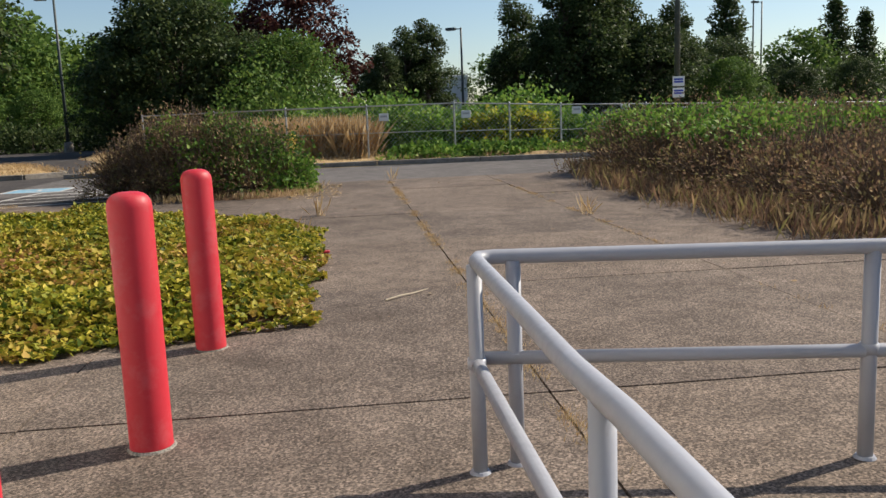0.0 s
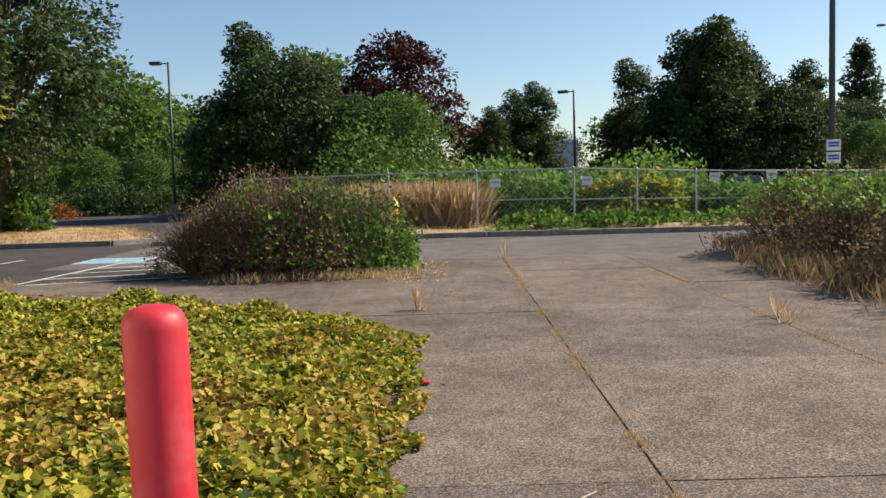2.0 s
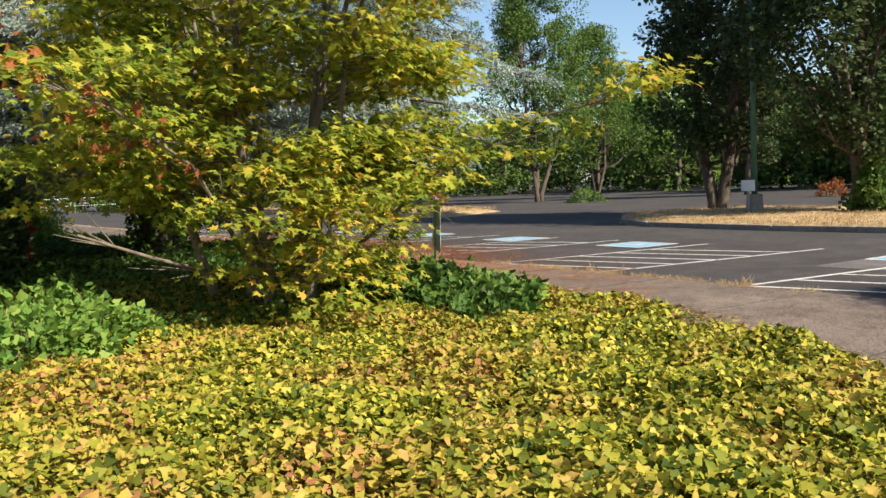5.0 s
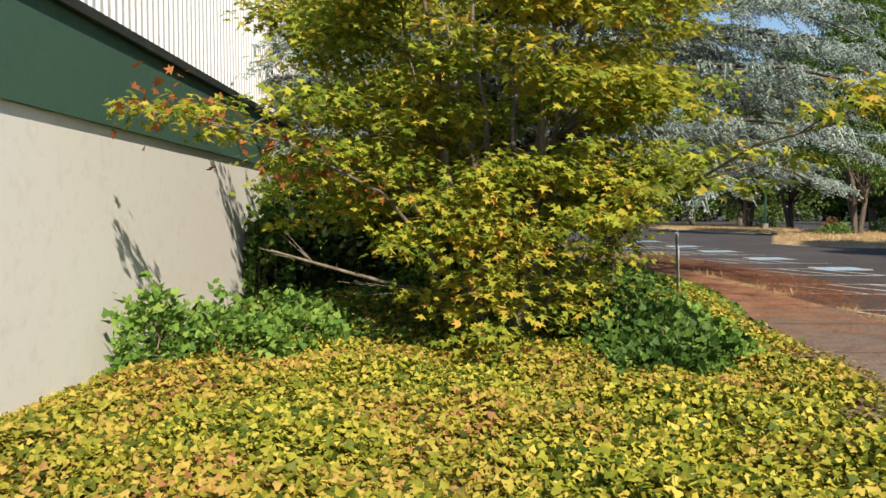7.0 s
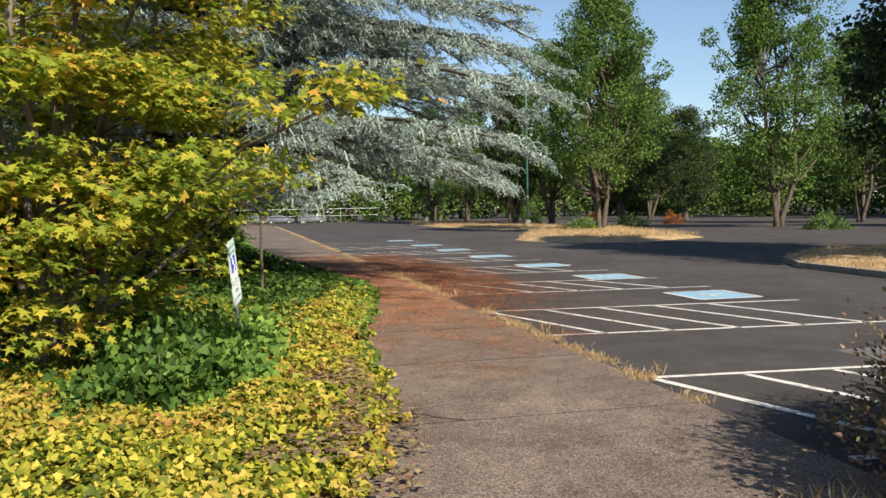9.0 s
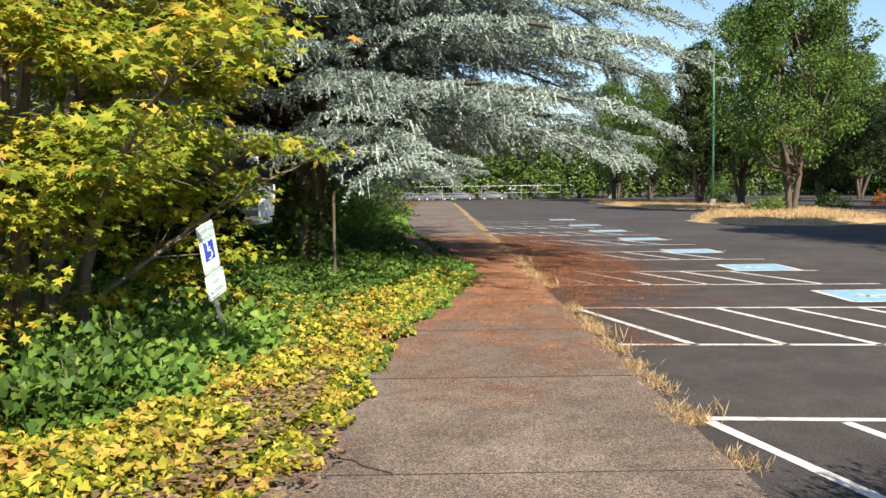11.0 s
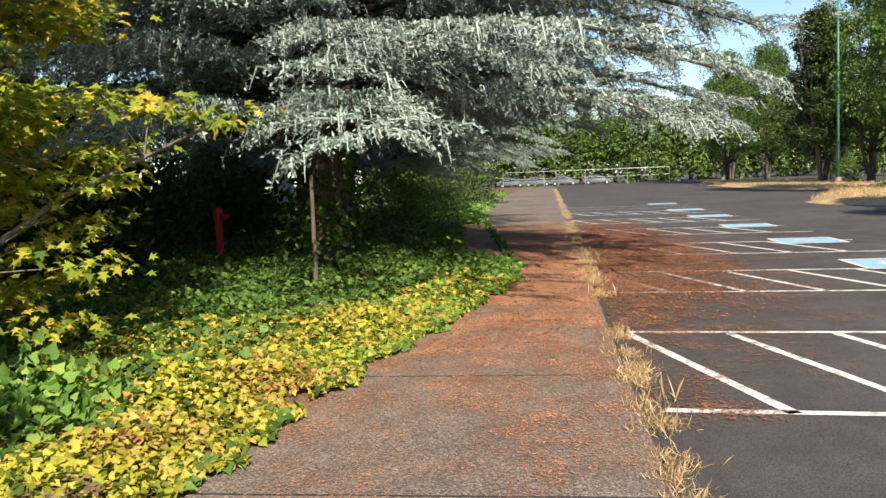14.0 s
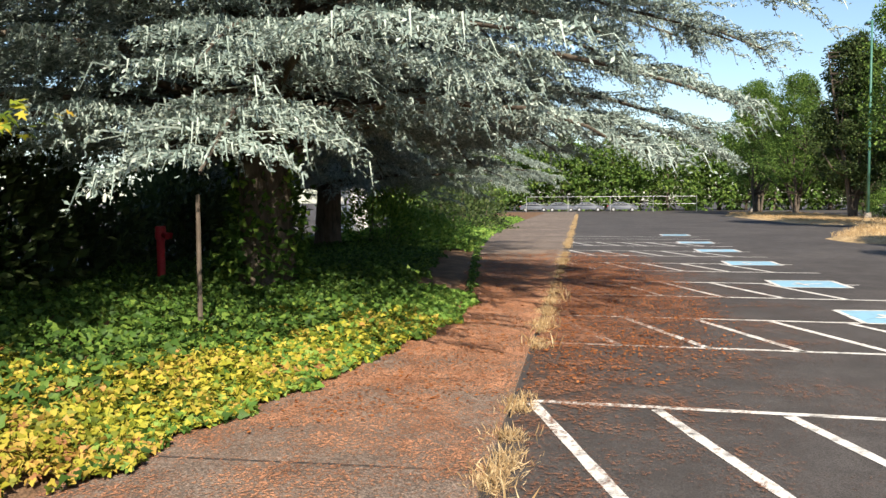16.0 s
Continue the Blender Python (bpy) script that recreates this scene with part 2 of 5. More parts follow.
# ---- mesh helpers ----
def link_mesh(name, me, mat, parent=None, label="", smooth=False):
    me.materials.append(mat)
    if smooth:
        me.polygons.foreach_set("use_smooth", [True] * len(me.polygons))
    ob = new(name, me)
    if parent:
        ob.parent = parent
    if label:
        tagged(ob, label)
    return ob


def part(name, bm, mat, parent=None, label="", smooth=False):
    me = bpy.data.meshes.new(name)
    bm.to_mesh(me)
    bm.free()
    return link_mesh(name, me, mat, parent, label, smooth)


def thing(name, x, y, z, label, category, group="", kind="", rz=0):
    ob = new(name)
    ob.matrix_basis = pose(x, y, z, 0, 0, rz)
    return tagged(ob, label, category, group, kind)


def add_box(bm, x0, x1, y0, y1, z0, z1, bevel=0.0):
    r = bmesh.ops.create_cube(bm, size=1)
    bmesh.ops.scale(bm, vec=(x1 - x0, y1 - y0, z1 - z0), verts=r["verts"])
    bmesh.ops.translate(bm, vec=((x0 + x1) / 2, (y0 + y1) / 2, (z0 + z1) / 2), verts=r["verts"])
    if bevel:
        edges = {e for v in r["verts"] for e in v.link_edges}
        bmesh.ops.bevel(bm, geom=list(edges), offset=bevel, segments=1, affect="EDGES")
    return bm


def box(x0, x1, y0, y1, z0, z1, bevel=0.0):
    return add_box(bmesh.new(), x0, x1, y0, y1, z0, z1, bevel)


def add_tube(bm, pts, radii, sides=8, cap=True):
    """A tapered tube along points."""
    rings = []
    pts = [Vector(p) for p in pts]
    for i, p in enumerate(pts):
        d = (pts[min(i + 1, len(pts) - 1)] - pts[max(i - 1, 0)]).normalized()
        a = d.orthogonal().normalized()
        b = d.cross(a)
        rings.append([bm.verts.new(p + (a * math.cos(k * math.tau / sides) + b * math.sin(k * math.tau / sides)) * radii[i]) for k in range(sides)])
    for r0, r1 in zip(rings, rings[1:]):
        best = min(range(sides), key=lambda s: sum((r0[k].co - r1[(k + s) % sides].co).length for k in range(0, sides, 2)))
        for k in range(sides):
            bm.faces.new((r0[k], r0[(k + 1) % sides], r1[(k + 1 + best) % sides], r1[(k + best) % sides]))
    if cap:
        bm.faces.new(rings[0][::-1])
        bm.faces.new(rings[-1])
    return bm


def tube(pts, radii, sides=8):
    return add_tube(bmesh.new(), pts, radii, sides)


LEAF_OVAL = (np.array([(0, 0, 0), (0.3, 0.35, 0.05), (0, 1, 0), (-0.3, 0.35, 0.05)]), [(0, 1, 2, 3)])
LEAF_IVY = (np.array([(0, 0.06, 0), (0.34, -0.04, 0.05), (0.5, 0.3, 0.08), (0.27, 0.55, 0.04), (0, 1.0, -0.1), (-0.27, 0.55, 0.04), (-0.5, 0.3, 0.08), (-0.34, -0.04, 0.05)]), [(0, 1, 2, 3, 4), (0, 4, 5, 6, 7)])
LEAF_MAPLE = (np.array([(0, 0, 0), (0.55, 0.05, 0.03), (0.25, 0.32, 0.03), (0.58, 0.62, 0.0), (0.17, 0.58, 0.03), (0, 1.05, -0.08), (-0.17, 0.58, 0.03), (-0.58, 0.62, 0.0), (-0.25, 0.32, 0.03), (-0.55, 0.05, 0.03)]),
              [(0, 1, 2), (0, 2, 3, 4), (0, 4, 5, 6), (0, 6, 7, 8), (0, 8, 9)])
LEAF_TUFT = (np.array([(0, 0, 0), (0.2, 0.5, 0.05), (0, 1, 0), (-0.2, 0.5, 0.05)]), [(0, 1, 2, 3)])
LEAF_BLADE = (np.array([(-0.014, 0, 0), (0.014, 0, 0), (0.012, 0.6, 0.06), (0, 1, 0.22)]), [(0, 1, 2, 3)])
LEAF_CLUMP = (np.array([(0, 0, 0), (0.5, 0.1, 0.1), (0.35, 0.6, 0), (0, 1, 0.05), (-0.4, 0.65, 0.1), (-0.45, 0.15, -0.05)]), [(0, 1, 2, 3), (0, 3, 4, 5)])


def leaves_mesh(name, pos, along, normal, size, shape):
    """One mesh of many leaves: places, the way each points, the way it faces, and its length."""
    V, F = shape
    pos, along, normal, size = (np.asarray(a, float) for a in (pos, along, normal, size))
    along = along / (np.linalg.norm(along, axis=1, keepdims=True) + 1e-9)
    side = np.cross(along, normal)
    side /= np.linalg.norm(side, axis=1, keepdims=True) + 1e-9
    up = np.cross(side, along)
    n, k = len(pos), len(V)
    co = pos[:, None] + size[:, None, None] * (V[None, :, 0, None] * side[:, None] + V[None, :, 1, None] * along[:, None] + V[None, :, 2, None] * up[:, None])
    loops = np.concatenate([np.array(f) for f in F])
    counts = np.array([len(f) for f in F])
    allloops = (loops[None] + (np.arange(n) * k)[:, None]).ravel()
    allcounts = np.tile(counts, n)
    starts = np.concatenate([[0], np.cumsum(allcounts)[:-1]])
    me = bpy.data.meshes.new(name)
    me.vertices.add(n * k)
    me.vertices.foreach_set("co", co.astype(np.float32).ravel())
    me.loops.add(len(allloops))
    me.loops.foreach_set("vertex_index", allloops.astype(np.int32))
    me.polygons.add(len(allcounts))
    me.polygons.foreach_set("loop_start", starts.astype(np.int32))
    me.update(calc_edges=True)
    me.validate()
    return me


def rand_dirs(n):
    v = rng.normal(size=(n, 3))
    return v / np.linalg.norm(v, axis=1, keepdims=True)


def inside(poly, x, y):
    """Which of the points lie in a polygon."""
    r = np.zeros(len(x), bool)
    for (x0, y0), (x1, y1) in zip(poly, poly[1:] + poly[:1]):
        c = ((y0 > y) != (y1 > y)) & (x < (x1 - x0) * (y - y0) / (y1 - y0 + 1e-12) + x0)
        r ^= c
    return r


def edge_distance(poly, x, y):
    d = np.full(len(x), 1e9)
    for (x0, y0), (x1, y1) in zip(poly, poly[1:] + poly[:1]):
        ex, ey = x1 - x0, y1 - y0
        t = np.clip(((x - x0) * ex + (y - y0) * ey) / (ex * ex + ey * ey), 0, 1)
        d = np.minimum(d, np.hypot(x - x0 - t * ex, y - y0 - t * ey))
    return d


def waves(x, y, s=1.0):
    return (np.sin(1.7 * s * x + 0.6 * s * y) + np.sin(-0.9 * s * x + 2.1 * s * y + 1.3) + np.sin(3.3 * s * x - 1.7 * s * y + 4) * 0.6 + np.sin(4.9 * s * y + 3.1 * s * x + 2) * 0.5) / 3


def flat_polygon(name, poly, z, mat, label="", category="", kind="structure", thick=0.0):
    bm = bmesh.new()
    f = bm.faces.new([bm.verts.new((x, y, z)) for x, y in poly])
    if f.normal.z < 0 or sum(a[0] * b[1] - b[0] * a[1] for a, b in zip(poly, poly[1:] + poly[:1])) < 0:
        bmesh.ops.reverse_faces(bm, faces=[f])
    if thick:
        r = bmesh.ops.extrude_face_region(bm, geom=[f])
        bmesh.ops.translate(bm, vec=(0, 0, thick), verts=[v for v in r["geom"] if isinstance(v, bmesh.types.BMVert)])
        bmesh.ops.recalc_face_normals(bm, faces=bm.faces)
    ob = part(name, bm, mat)
    return tagged(ob, label, category, "", kind)


def ragged(poly, step=0.25, amp=0.12, seed=1):
    """A polygon whose outline is broken up into small uneven steps."""
    r = random.Random(seed)
    out = []
    for (x0, y0), (x1, y1) in zip(poly, poly[1:] + poly[:1]):
        n = max(1, int(math.hypot(x1 - x0, y1 - y0) / step))
        for i in range(n):
            out.append((x0 + (x1 - x0) * i / n + r.uniform(-amp, amp), y0 + (y1 - y0) * i / n + r.uniform(-amp, amp)))
    return out


# ---- ground ----
flat_polygon("ground", [(-900, -900), (900, -900), (900, 900), (-900, 900)], -0.03, M_ASPHALT, "weathered dark asphalt of an empty parking lot", "ground")

IVY_BED = [(-0.95, 6.0), (-0.92, 8.0), (-0.9, 10.0), (-1.0, 11.2), (-1.6, 11.9), (-2.5, 12.8), (-4.0, 13.6), (-5.4, 14.1), (-7.8, 14.7), (-10.0, 14.75), (-13.0, 15.1), (-15.2, 15.6), (-18.5, 16.1), (-20.5, 16.1),
           (-24.0, 15.7), (-31.0, 14.9), (-38.0, 14.2), (-46.0, 13.6), (-60.0, 13.2), (-125.0, 13.0), (-125.0, 7.0), (-5.0, 7.0), (-5.0, 5.3), (-2.6, 5.6), (-1.5, 5.85)]
SHRUB_BED = [(-5.4, 18.0), (-4.7, 17.2), (-3.6, 16.7), (-2.2, 16.5), (-1.3, 17.4), (-1.3, 18.8), (-2.2, 20.2), (-5.2, 20.2)]
RIGHT_BED = [(4.9, 8.2), (4.6, 11.0), (4.5, 14.0), (4.7, 17.8), (5.2, 20.6), (9.0, 21.0), (16.0, 21.0), (16.0, 7.5), (6.0, 7.5)]
ISLAND = [(-25.8, 32.5), (-23.0, 29.6), (-20.5, 28.3), (-15.3, 27.8), (-10.5, 28.0), (-9.6, 28.8), (-11.0, 32.0), (-13.0, 36.0), (-17.0, 38.0), (-25.0, 38.5), (-26.5, 36.0)]
FAR_ISLAND = [(-44.0, 28.0), (-40.0, 29.5), (-38.5, 32.0), (-42.0, 37.5), (-62.0, 42.0), (-66.0, 40.0), (-62.0, 35.0)]
LAMP_ISLAND = [(-66.0, 35.0), (-69.0, 33.0), (-100.0, 33.0), (-112.0, 36.0), (-110.0, 42.0), (-72.0, 41.5)]
VERGE = [(-9.0, 27.0), (0.5, 27.0), (7.0, 26.6), (40.0, 26.6), (40.0, 34.0), (0.0, 36.0), (-6.0, 46.0), (-14.0, 46.0), (-9.0, 34.0)]


def heap(name, poly, height, mat, label, category, step=0.35, rough=0.5, kind="structure"):
    """A low uneven mound over a polygon, falling to the ground at its edge."""
    xs, ys = [p[0] for p in poly], [p[1] for p in poly]
    gx, gy = np.arange(min(xs) - step, max(xs) + 2 * step, step), np.arange(min(ys) - step, max(ys) + 2 * step, step)
    X, Y = np.meshgrid(gx, gy)
    ins, d = inside(poly, X.ravel(), Y.ravel()), edge_distance(poly, X.ravel(), Y.ravel())
    z = np.where(ins, height * np.clip(d / 0.5, 0, 1) * (1 + rough * waves(X.ravel(), Y.ravel())), -0.06).reshape(X.shape) + 0.0
    z = np.where(ins.reshape(X.shape), z + 0.006, -0.08)
    idx = -np.ones(X.shape, int)
    verts, faces = [], []
    for j in range(X.shape[0] - 1):
        for i in range(X.shape[1] - 1):
            q = [(j, i), (j, i + 1), (j + 1, i + 1), (j + 1, i)]
            if max(z[a] for a in q) > -0.07:
                ids = []
                for a in q:
                    if idx[a] < 0:
                        idx[a] = len(verts)
                        verts.append((X[a], Y[a], z[a]))
                    ids.append(int(idx[a]))
                faces.append(ids)
    me = bpy.data.meshes.new(name)
    me.from_pydata(verts, [], faces)
    return tagged(link_mesh(name, me, mat, smooth=True), label, category, "", kind)


heap("planting_bed", IVY_BED, 0.07, M_SOIL, "brown leaf litter and soil beneath the ivy", "ground")
heap("shrub_bed", SHRUB_BED, 0.12, M_SOIL, "dry soil bed beneath a tangled shrub", "ground")
heap("roadside_bed", RIGHT_BED, 0.12, M_SOIL, "dry soil bed beneath withered shrubs", "ground")
heap("parking_island", ISLAND, 0.16, M_STRAW, "parking island covered in dry straw-coloured grass", "ground", 0.5)
heap("far_parking_island", FAR_ISLAND, 0.15, M_STRAW, "distant parking island of dry straw-coloured grass", "ground", 0.8)
heap("lamp_island", LAMP_ISLAND, 0.15, M_STRAW, "distant grassy island around a lamp post", "ground", 0.9)
heap("verge", VERGE, 0.16, M_STRAW, "verge of dry grass and weeds along the fence", "ground", 0.6)

flat_polygon("road", [(-9.0, 20.32), (60.0, 20.32), (60.0, 26.5), (7.0, 26.5), (0.5, 26.9), (-9.0, 26.9)], -0.026, M_OLDROAD, "old pale grey asphalt road crossing the drive", "road")


def kerb(pts, label, h=0.13, w=0.15):
    holder = thing("kerb", 0, 0, 0, label, "kerb", "", "structure")
    for (x0, y0), (x1, y1) in zip(pts, pts[1:]):
        n = max(1, round(math.hypot(x1 - x0, y1 - y0) / 3.0))
        ang = math.degrees(math.atan2(y1 - y0, x1 - x0))
        ln = math.hypot(x1 - x0, y1 - y0) / n
        for i in range(n):
            t = (i + 0.5) / n
            ob = part("kerb_stone", box(-ln / 2 + 0.006, ln / 2 - 0.006, -w / 2, w / 2, -0.1, h, 0.015), M_CURB, holder)
            ob.matrix_basis = pose(x0 + (x1 - x0) * t, y0 + (y1 - y0) * t, 0, 0, 0, ang)


kerb([(-9.0, 26.95), (0.5, 26.95), (7.0, 26.55), (34.0, 26.55)], "weathered concrete kerb edging the weedy verge")
kerb([(-25.9, 32.5), (-23.0, 29.5), (-20.5, 28.2), (-15.3, 27.7), (-10.5, 27.9), (-9.5, 28.8), (-11.0, 32.0)], "weathered concrete kerb round a parking island")

# ---- markings ----
LINES = tagged(new("parking_lines"), "worn white painted parking lines on asphalt", "road marking", "", "structure")


def stripe(x0, y0, x1, y1, w=0.1, mat=M_LINE, z=-0.025):
    d = Vector((x1 - x0, y1 - y0, 0))
    s = Vector((-d.y, d.x, 0)).normalized() * w / 2
    bm = bmesh.new()
    n = max(2, int(d.length / 0.25))
    rr = random.Random(x0 * 31 + y0)
    row = []
    for i in range(n + 1):
        p = Vector((x0, y0, z)) + d * i / n
        j = 1 + rr.uniform(-0.12, 0.08)
        row.append((bm.verts.new(p + s * j), bm.verts.new(p - s * j)))
    for a, b in zip(row, row[1:]):
        f = bm.faces.new((a[0], a[1], b[1], b[0]))
    bmesh.ops.recalc_face_normals(bm, faces=bm.faces)
    for f in bm.faces:
        if f.normal.z < 0:
            f.normal_flip()
    return part("painted_line", bm, mat, LINES)


EDGE = 17.42
for x in (-5.0, -8.0, -11.12, -14.1, -17.1, -19.6, -22.5, -25.2, -28.0, -30.6, -33.6, -36.2, -39.4, -42.0, -45.0, -47.6):
    stripe(x - 0.2, EDGE + 0.1, x + 0.3, 23.3)
for xa, xb in ((-5.0, -8.0), (-11.12, -14.1), (-17.1, -19.6), (-22.5, -25.2), (-28.0, -30.6), (-33.6, -36.2), (-39.4, -42.0)):
    for k in range(5):
        y = EDGE + 0.1 + k * 1.0
        stripe(xb - 0.12 + 0.085 * k, y, xa - 0.1 + 0.085 * k, y + 0.84)
for x in (-8.2, -15.2, -20.1, -25.0, -30.7, -36.5, -42.0, -49.4):
    flat_polygon("accessible_parking_marking", [(x - 0.72, 21.72), (x + 0.72, 21.72), (x + 0.72, 23.0), (x - 0.72, 23.0)], -0.024, M_BLUE, "faded blue painted square marking an accessible bay", "road marking").parent = None
    for a in ((x - 0.72, 21.72, x + 0.72, 21.72), (x - 0.72, 23.0, x + 0.72, 23.0), (x - 0.72, 21.72, x - 0.72, 23.0), (x + 0.72, 21.72, x + 0.72, 23.0)):
        stripe(*a, 0.09, M_LINE, -0.019)
    stripe(x - 0.25, 22.2, x + 0.3, 22.3, 0.09, M_LINE, -0.018)
    stripe(x + 0.1, 22.05, x - 0.05, 22.65, 0.09, M_LINE, -0.018)

# ---- building ----
WALL_Y = 6.9
bld = thing("building", 0, 0, 0, "white building with dark green band and pale ribbed cladding", "building")
part("wall", box(-21.3, -5.0, -12.0, WALL_Y, -0.1, 2.62), M_STUCCO, bld, "white painted block wall")
part("fascia", box(-21.4, -4.95, -12.0, WALL_Y + 0.05, 2.62, 3.6), M_GREEN, bld, "dark green painted band")
part("flashing", box(-21.45, -4.9, -12.0, WALL_Y + 0.12, 3.6, 3.72, 0.01), M_FLASH, bld, "black metal flashing")
bm = bmesh.new()
add_box(bm, -21.3, -5.0, -12.0, WALL_Y - 0.06, 3.72, 9.0)
part("cladding_backing", bm, M_METAL, bld)
for i in range(int(16.2 / 0.2)):
    x = -21.2 + i * 0.2
    part("cladding_rib", box(x - 0.045, x + 0.045, WALL_Y - 0.06, WALL_Y - 0.02, 3.73, 8.98, 0.012), M_METAL, bld)
part("roof", box(-21.5, -4.8, -12.2, WALL_Y + 0.15, 9.0, 9.2, 0.02), M_FLASH, bld)
low = thing("low_white_wall", 0, 0, 0, "low white rendered yard wall behind the trees", "wall", "", "structure")
for a, b in ((-40.5, -38.0), (-54.0, -49.0)):
    part("wall_panel", box(a, b, 5.6, 5.9, -0.1, 2.3, 0.02), M_STUCCO, low)
    for k in range(int((b - a) / 2.4) + 1):
        part("pier", box(a + k * 2.4 - 0.15, a + k * 2.4 + 0.15, 5.5, 6.0, -0.1, 2.4, 0.02), M_STUCCO, low)

# ---- red bollards ----
def bollard(x, y):
    b = thing("bollard", x, y, 0, "red plastic-sleeved steel bollard with a domed top on concrete", "bollard", "row of red bollards")
    pts, rad = [(0, 0, 0), (0, 0, 0.02), (0, 0, 1.12)], [0.101, 0.098, 0.098]
    for k in range(1, 6):
        a = k * math.pi / 2 / 6
        pts.append((0, 0, 1.12 + 0.07 * math.sin(a)))
        rad.append(0.098 * math.cos(a) ** 0.6)
    part("sleeve", tube(pts, rad, 28), M_RED, b, smooth=True)
    part("base_ring", tube([(0, 0, 0), (0, 0, 0.012)], [0.112, 0.106], 28), M_CURB, b)
    return b


first = bollard(-1.47, 3.79)
copy_thing(first, pose(-1.455, 5.52, 0, 0, -0.6, 40))
copy_thing(first, pose(-1.56, 2.12, 0, 0.4, 0, 90))

# ---- steel handrail ----
rail = thing("handrail", 0, 0, 0, "grey painted steel pipe handrail with a chipped top rail", "handrail")
R = 0.031
part("top_rail", tube([(0.0, -2.6, 0.89), (0.0, 1.4, 0.89), (-0.01, 1.75, 0.884), (-0.01, 3.2, 0.89), (0.01, 3.27, 0.89), (0.07, 3.285, 0.89), (1.55, 3.03, 0.89), (3.4, 2.72, 0.89)], [R] * 8, 14), M_RAIL, rail, smooth=True)
part("mid_rail", tube([(-0.02, -2.6, 0.46), (-0.02, 3.16, 0.47)], [R * 0.9] * 2, 14), M_RAIL, rail, smooth=True)
part("mid_rail", tube([(-0.02, 3.27, 0.47), (1.55, 3.03, 0.46), (3.4, 2.72, 0.46)], [R * 0.9] * 3, 14), M_RAIL, rail, smooth=True)
for px, py in ((-0.02, 3.2), (0.15, 3.26), (0.0, 1.55), (0.0, -0.3), (0.0, -2.2), (1.57, 3.03), (3.3, 2.74)):
    post = part("post", tube([(px, py, -0.02), (px, py, 0.875)], [R, R], 14), M_RAIL, rail, smooth=True)
    part("collar", tube([(px, py, 0.0), (px, py, 0.012)], [R * 1.5, R * 1.25], 14), M_RAIL, post)
    part("weld", tube([(px, py, 0.45), (px, py, 0.49)], [R * 1.25, R * 1.25], 14), M_RAIL, post, smooth=True)

# ---- accessible parking sign ----
def rounded_plate(w, h, t, r=0.03):
    bm = bmesh.new()
    vs = []
    for cx, cz, a0 in ((w / 2 - r, h / 2 - r, 0), (-w / 2 + r, h / 2 - r, 90), (-w / 2 + r, -h / 2 + r, 180), (w / 2 - r, -h / 2 + r, 270)):
        for k in range(5):
            a = radians(a0 + k * 22.5)
            vs.append(bm.verts.new((cx + r * math.cos(a), 0, cz + r * math.sin(a))))
    f = bm.faces.new(vs)
    e = bmesh.ops.extrude_face_region(bm, geom=[f])
    bmesh.ops.translate(bm, vec=(0, t, 0), verts=[v for v in e["geom"] if isinstance(v, bmesh.types.BMVert)])
    bmesh.ops.recalc_face_normals(bm, faces=bm.faces)
    return bm


def lettering(text, size, x, z, y, mat, parent, name="lettering"):
    cu = bpy.data.curves.new("letters", "FONT")
    cu.body, cu.size, cu.align_x, cu.align_y, cu.extrude, cu.space_character = text, size, "CENTER", "CENTER", 0.0008, 1.05
    tmp = bpy.data.objects.new("letters", cu)
    scene.collection.objects.link(tmp)
    me = bpy.data.meshes.new_from_object(tmp.evaluated_get(bpy.context.evaluated_depsgraph_get()))
    bpy.data.objects.remove(tmp)
    ob = link_mesh(name, me, mat, parent)
    ob.matrix_basis = pose(x, y, z, 90, 0, 180)
    return ob


sign = thing("parking_sign", -10.13, 13.44, 0.0, "leaning white and green accessible parking sign on a steel post", "sign")
sign.matrix_basis = pose(-10.13, 13.44, 0.0, 2, 14, -14)
part("post", box(-0.03, 0.03, -0.03, -0.012, -0.2, 1.5, 0.006), M_GALV, sign)
up = part("upper_plate", rounded_plate(0.31, 0.47, 0.003), M_SIGN, sign, "white plate with green border")
up.matrix_basis = pose(0, 0.0, 1.27)
dn = part("lower_plate", rounded_plate(0.36, 0.25, 0.003), M_SIGN, sign, "white plate with green border")
dn.matrix_basis = pose(-0.01, 0.0, 0.9)


def border(w, h, parent):
    for x0, x1, z0, z1 in ((-w / 2, w / 2, h / 2 - 0.006, h / 2), (-w / 2, w / 2, -h / 2, -h / 2 + 0.006), (-w / 2, -w / 2 + 0.006, -h / 2 + 0.006, h / 2 - 0.006), (w / 2 - 0.006, w / 2, -h / 2 + 0.006, h / 2 - 0.006)):
        part("border", box(x0, x1, 0.0035, 0.0048, z0, z1), M_SIGNGREEN, parent)


border(0.28, 0.44, up)
border(0.33, 0.22, dn)
lettering("RESERVED", 0.056, 0, 0.165, 0.005, M_SIGNGREEN, up)
lettering("PARKING", 0.056, 0, 0.10, 0.005, M_SIGNGREEN, up)
part("blue_panel", box(-0.09, 0.09, 0.0035, 0.005, -0.12, 0.06), M_SIGNBLUE, up)
sym = bmesh.new()
add_tube(sym, [(0.02, 0.006, 0.035), (0.018, 0.006, -0.03), (-0.025, 0.006, -0.03), (-0.045, 0.006, -0.085)], [0.006] * 4, 6)
add_tube(sym, [(0.045 * math.cos(a) + 0.01, 0.006, -0.06 + 0.045 * math.sin(a)) for a in [math.radians(60 + k * 22) for k in range(12)]], [0.005] * 12, 6)
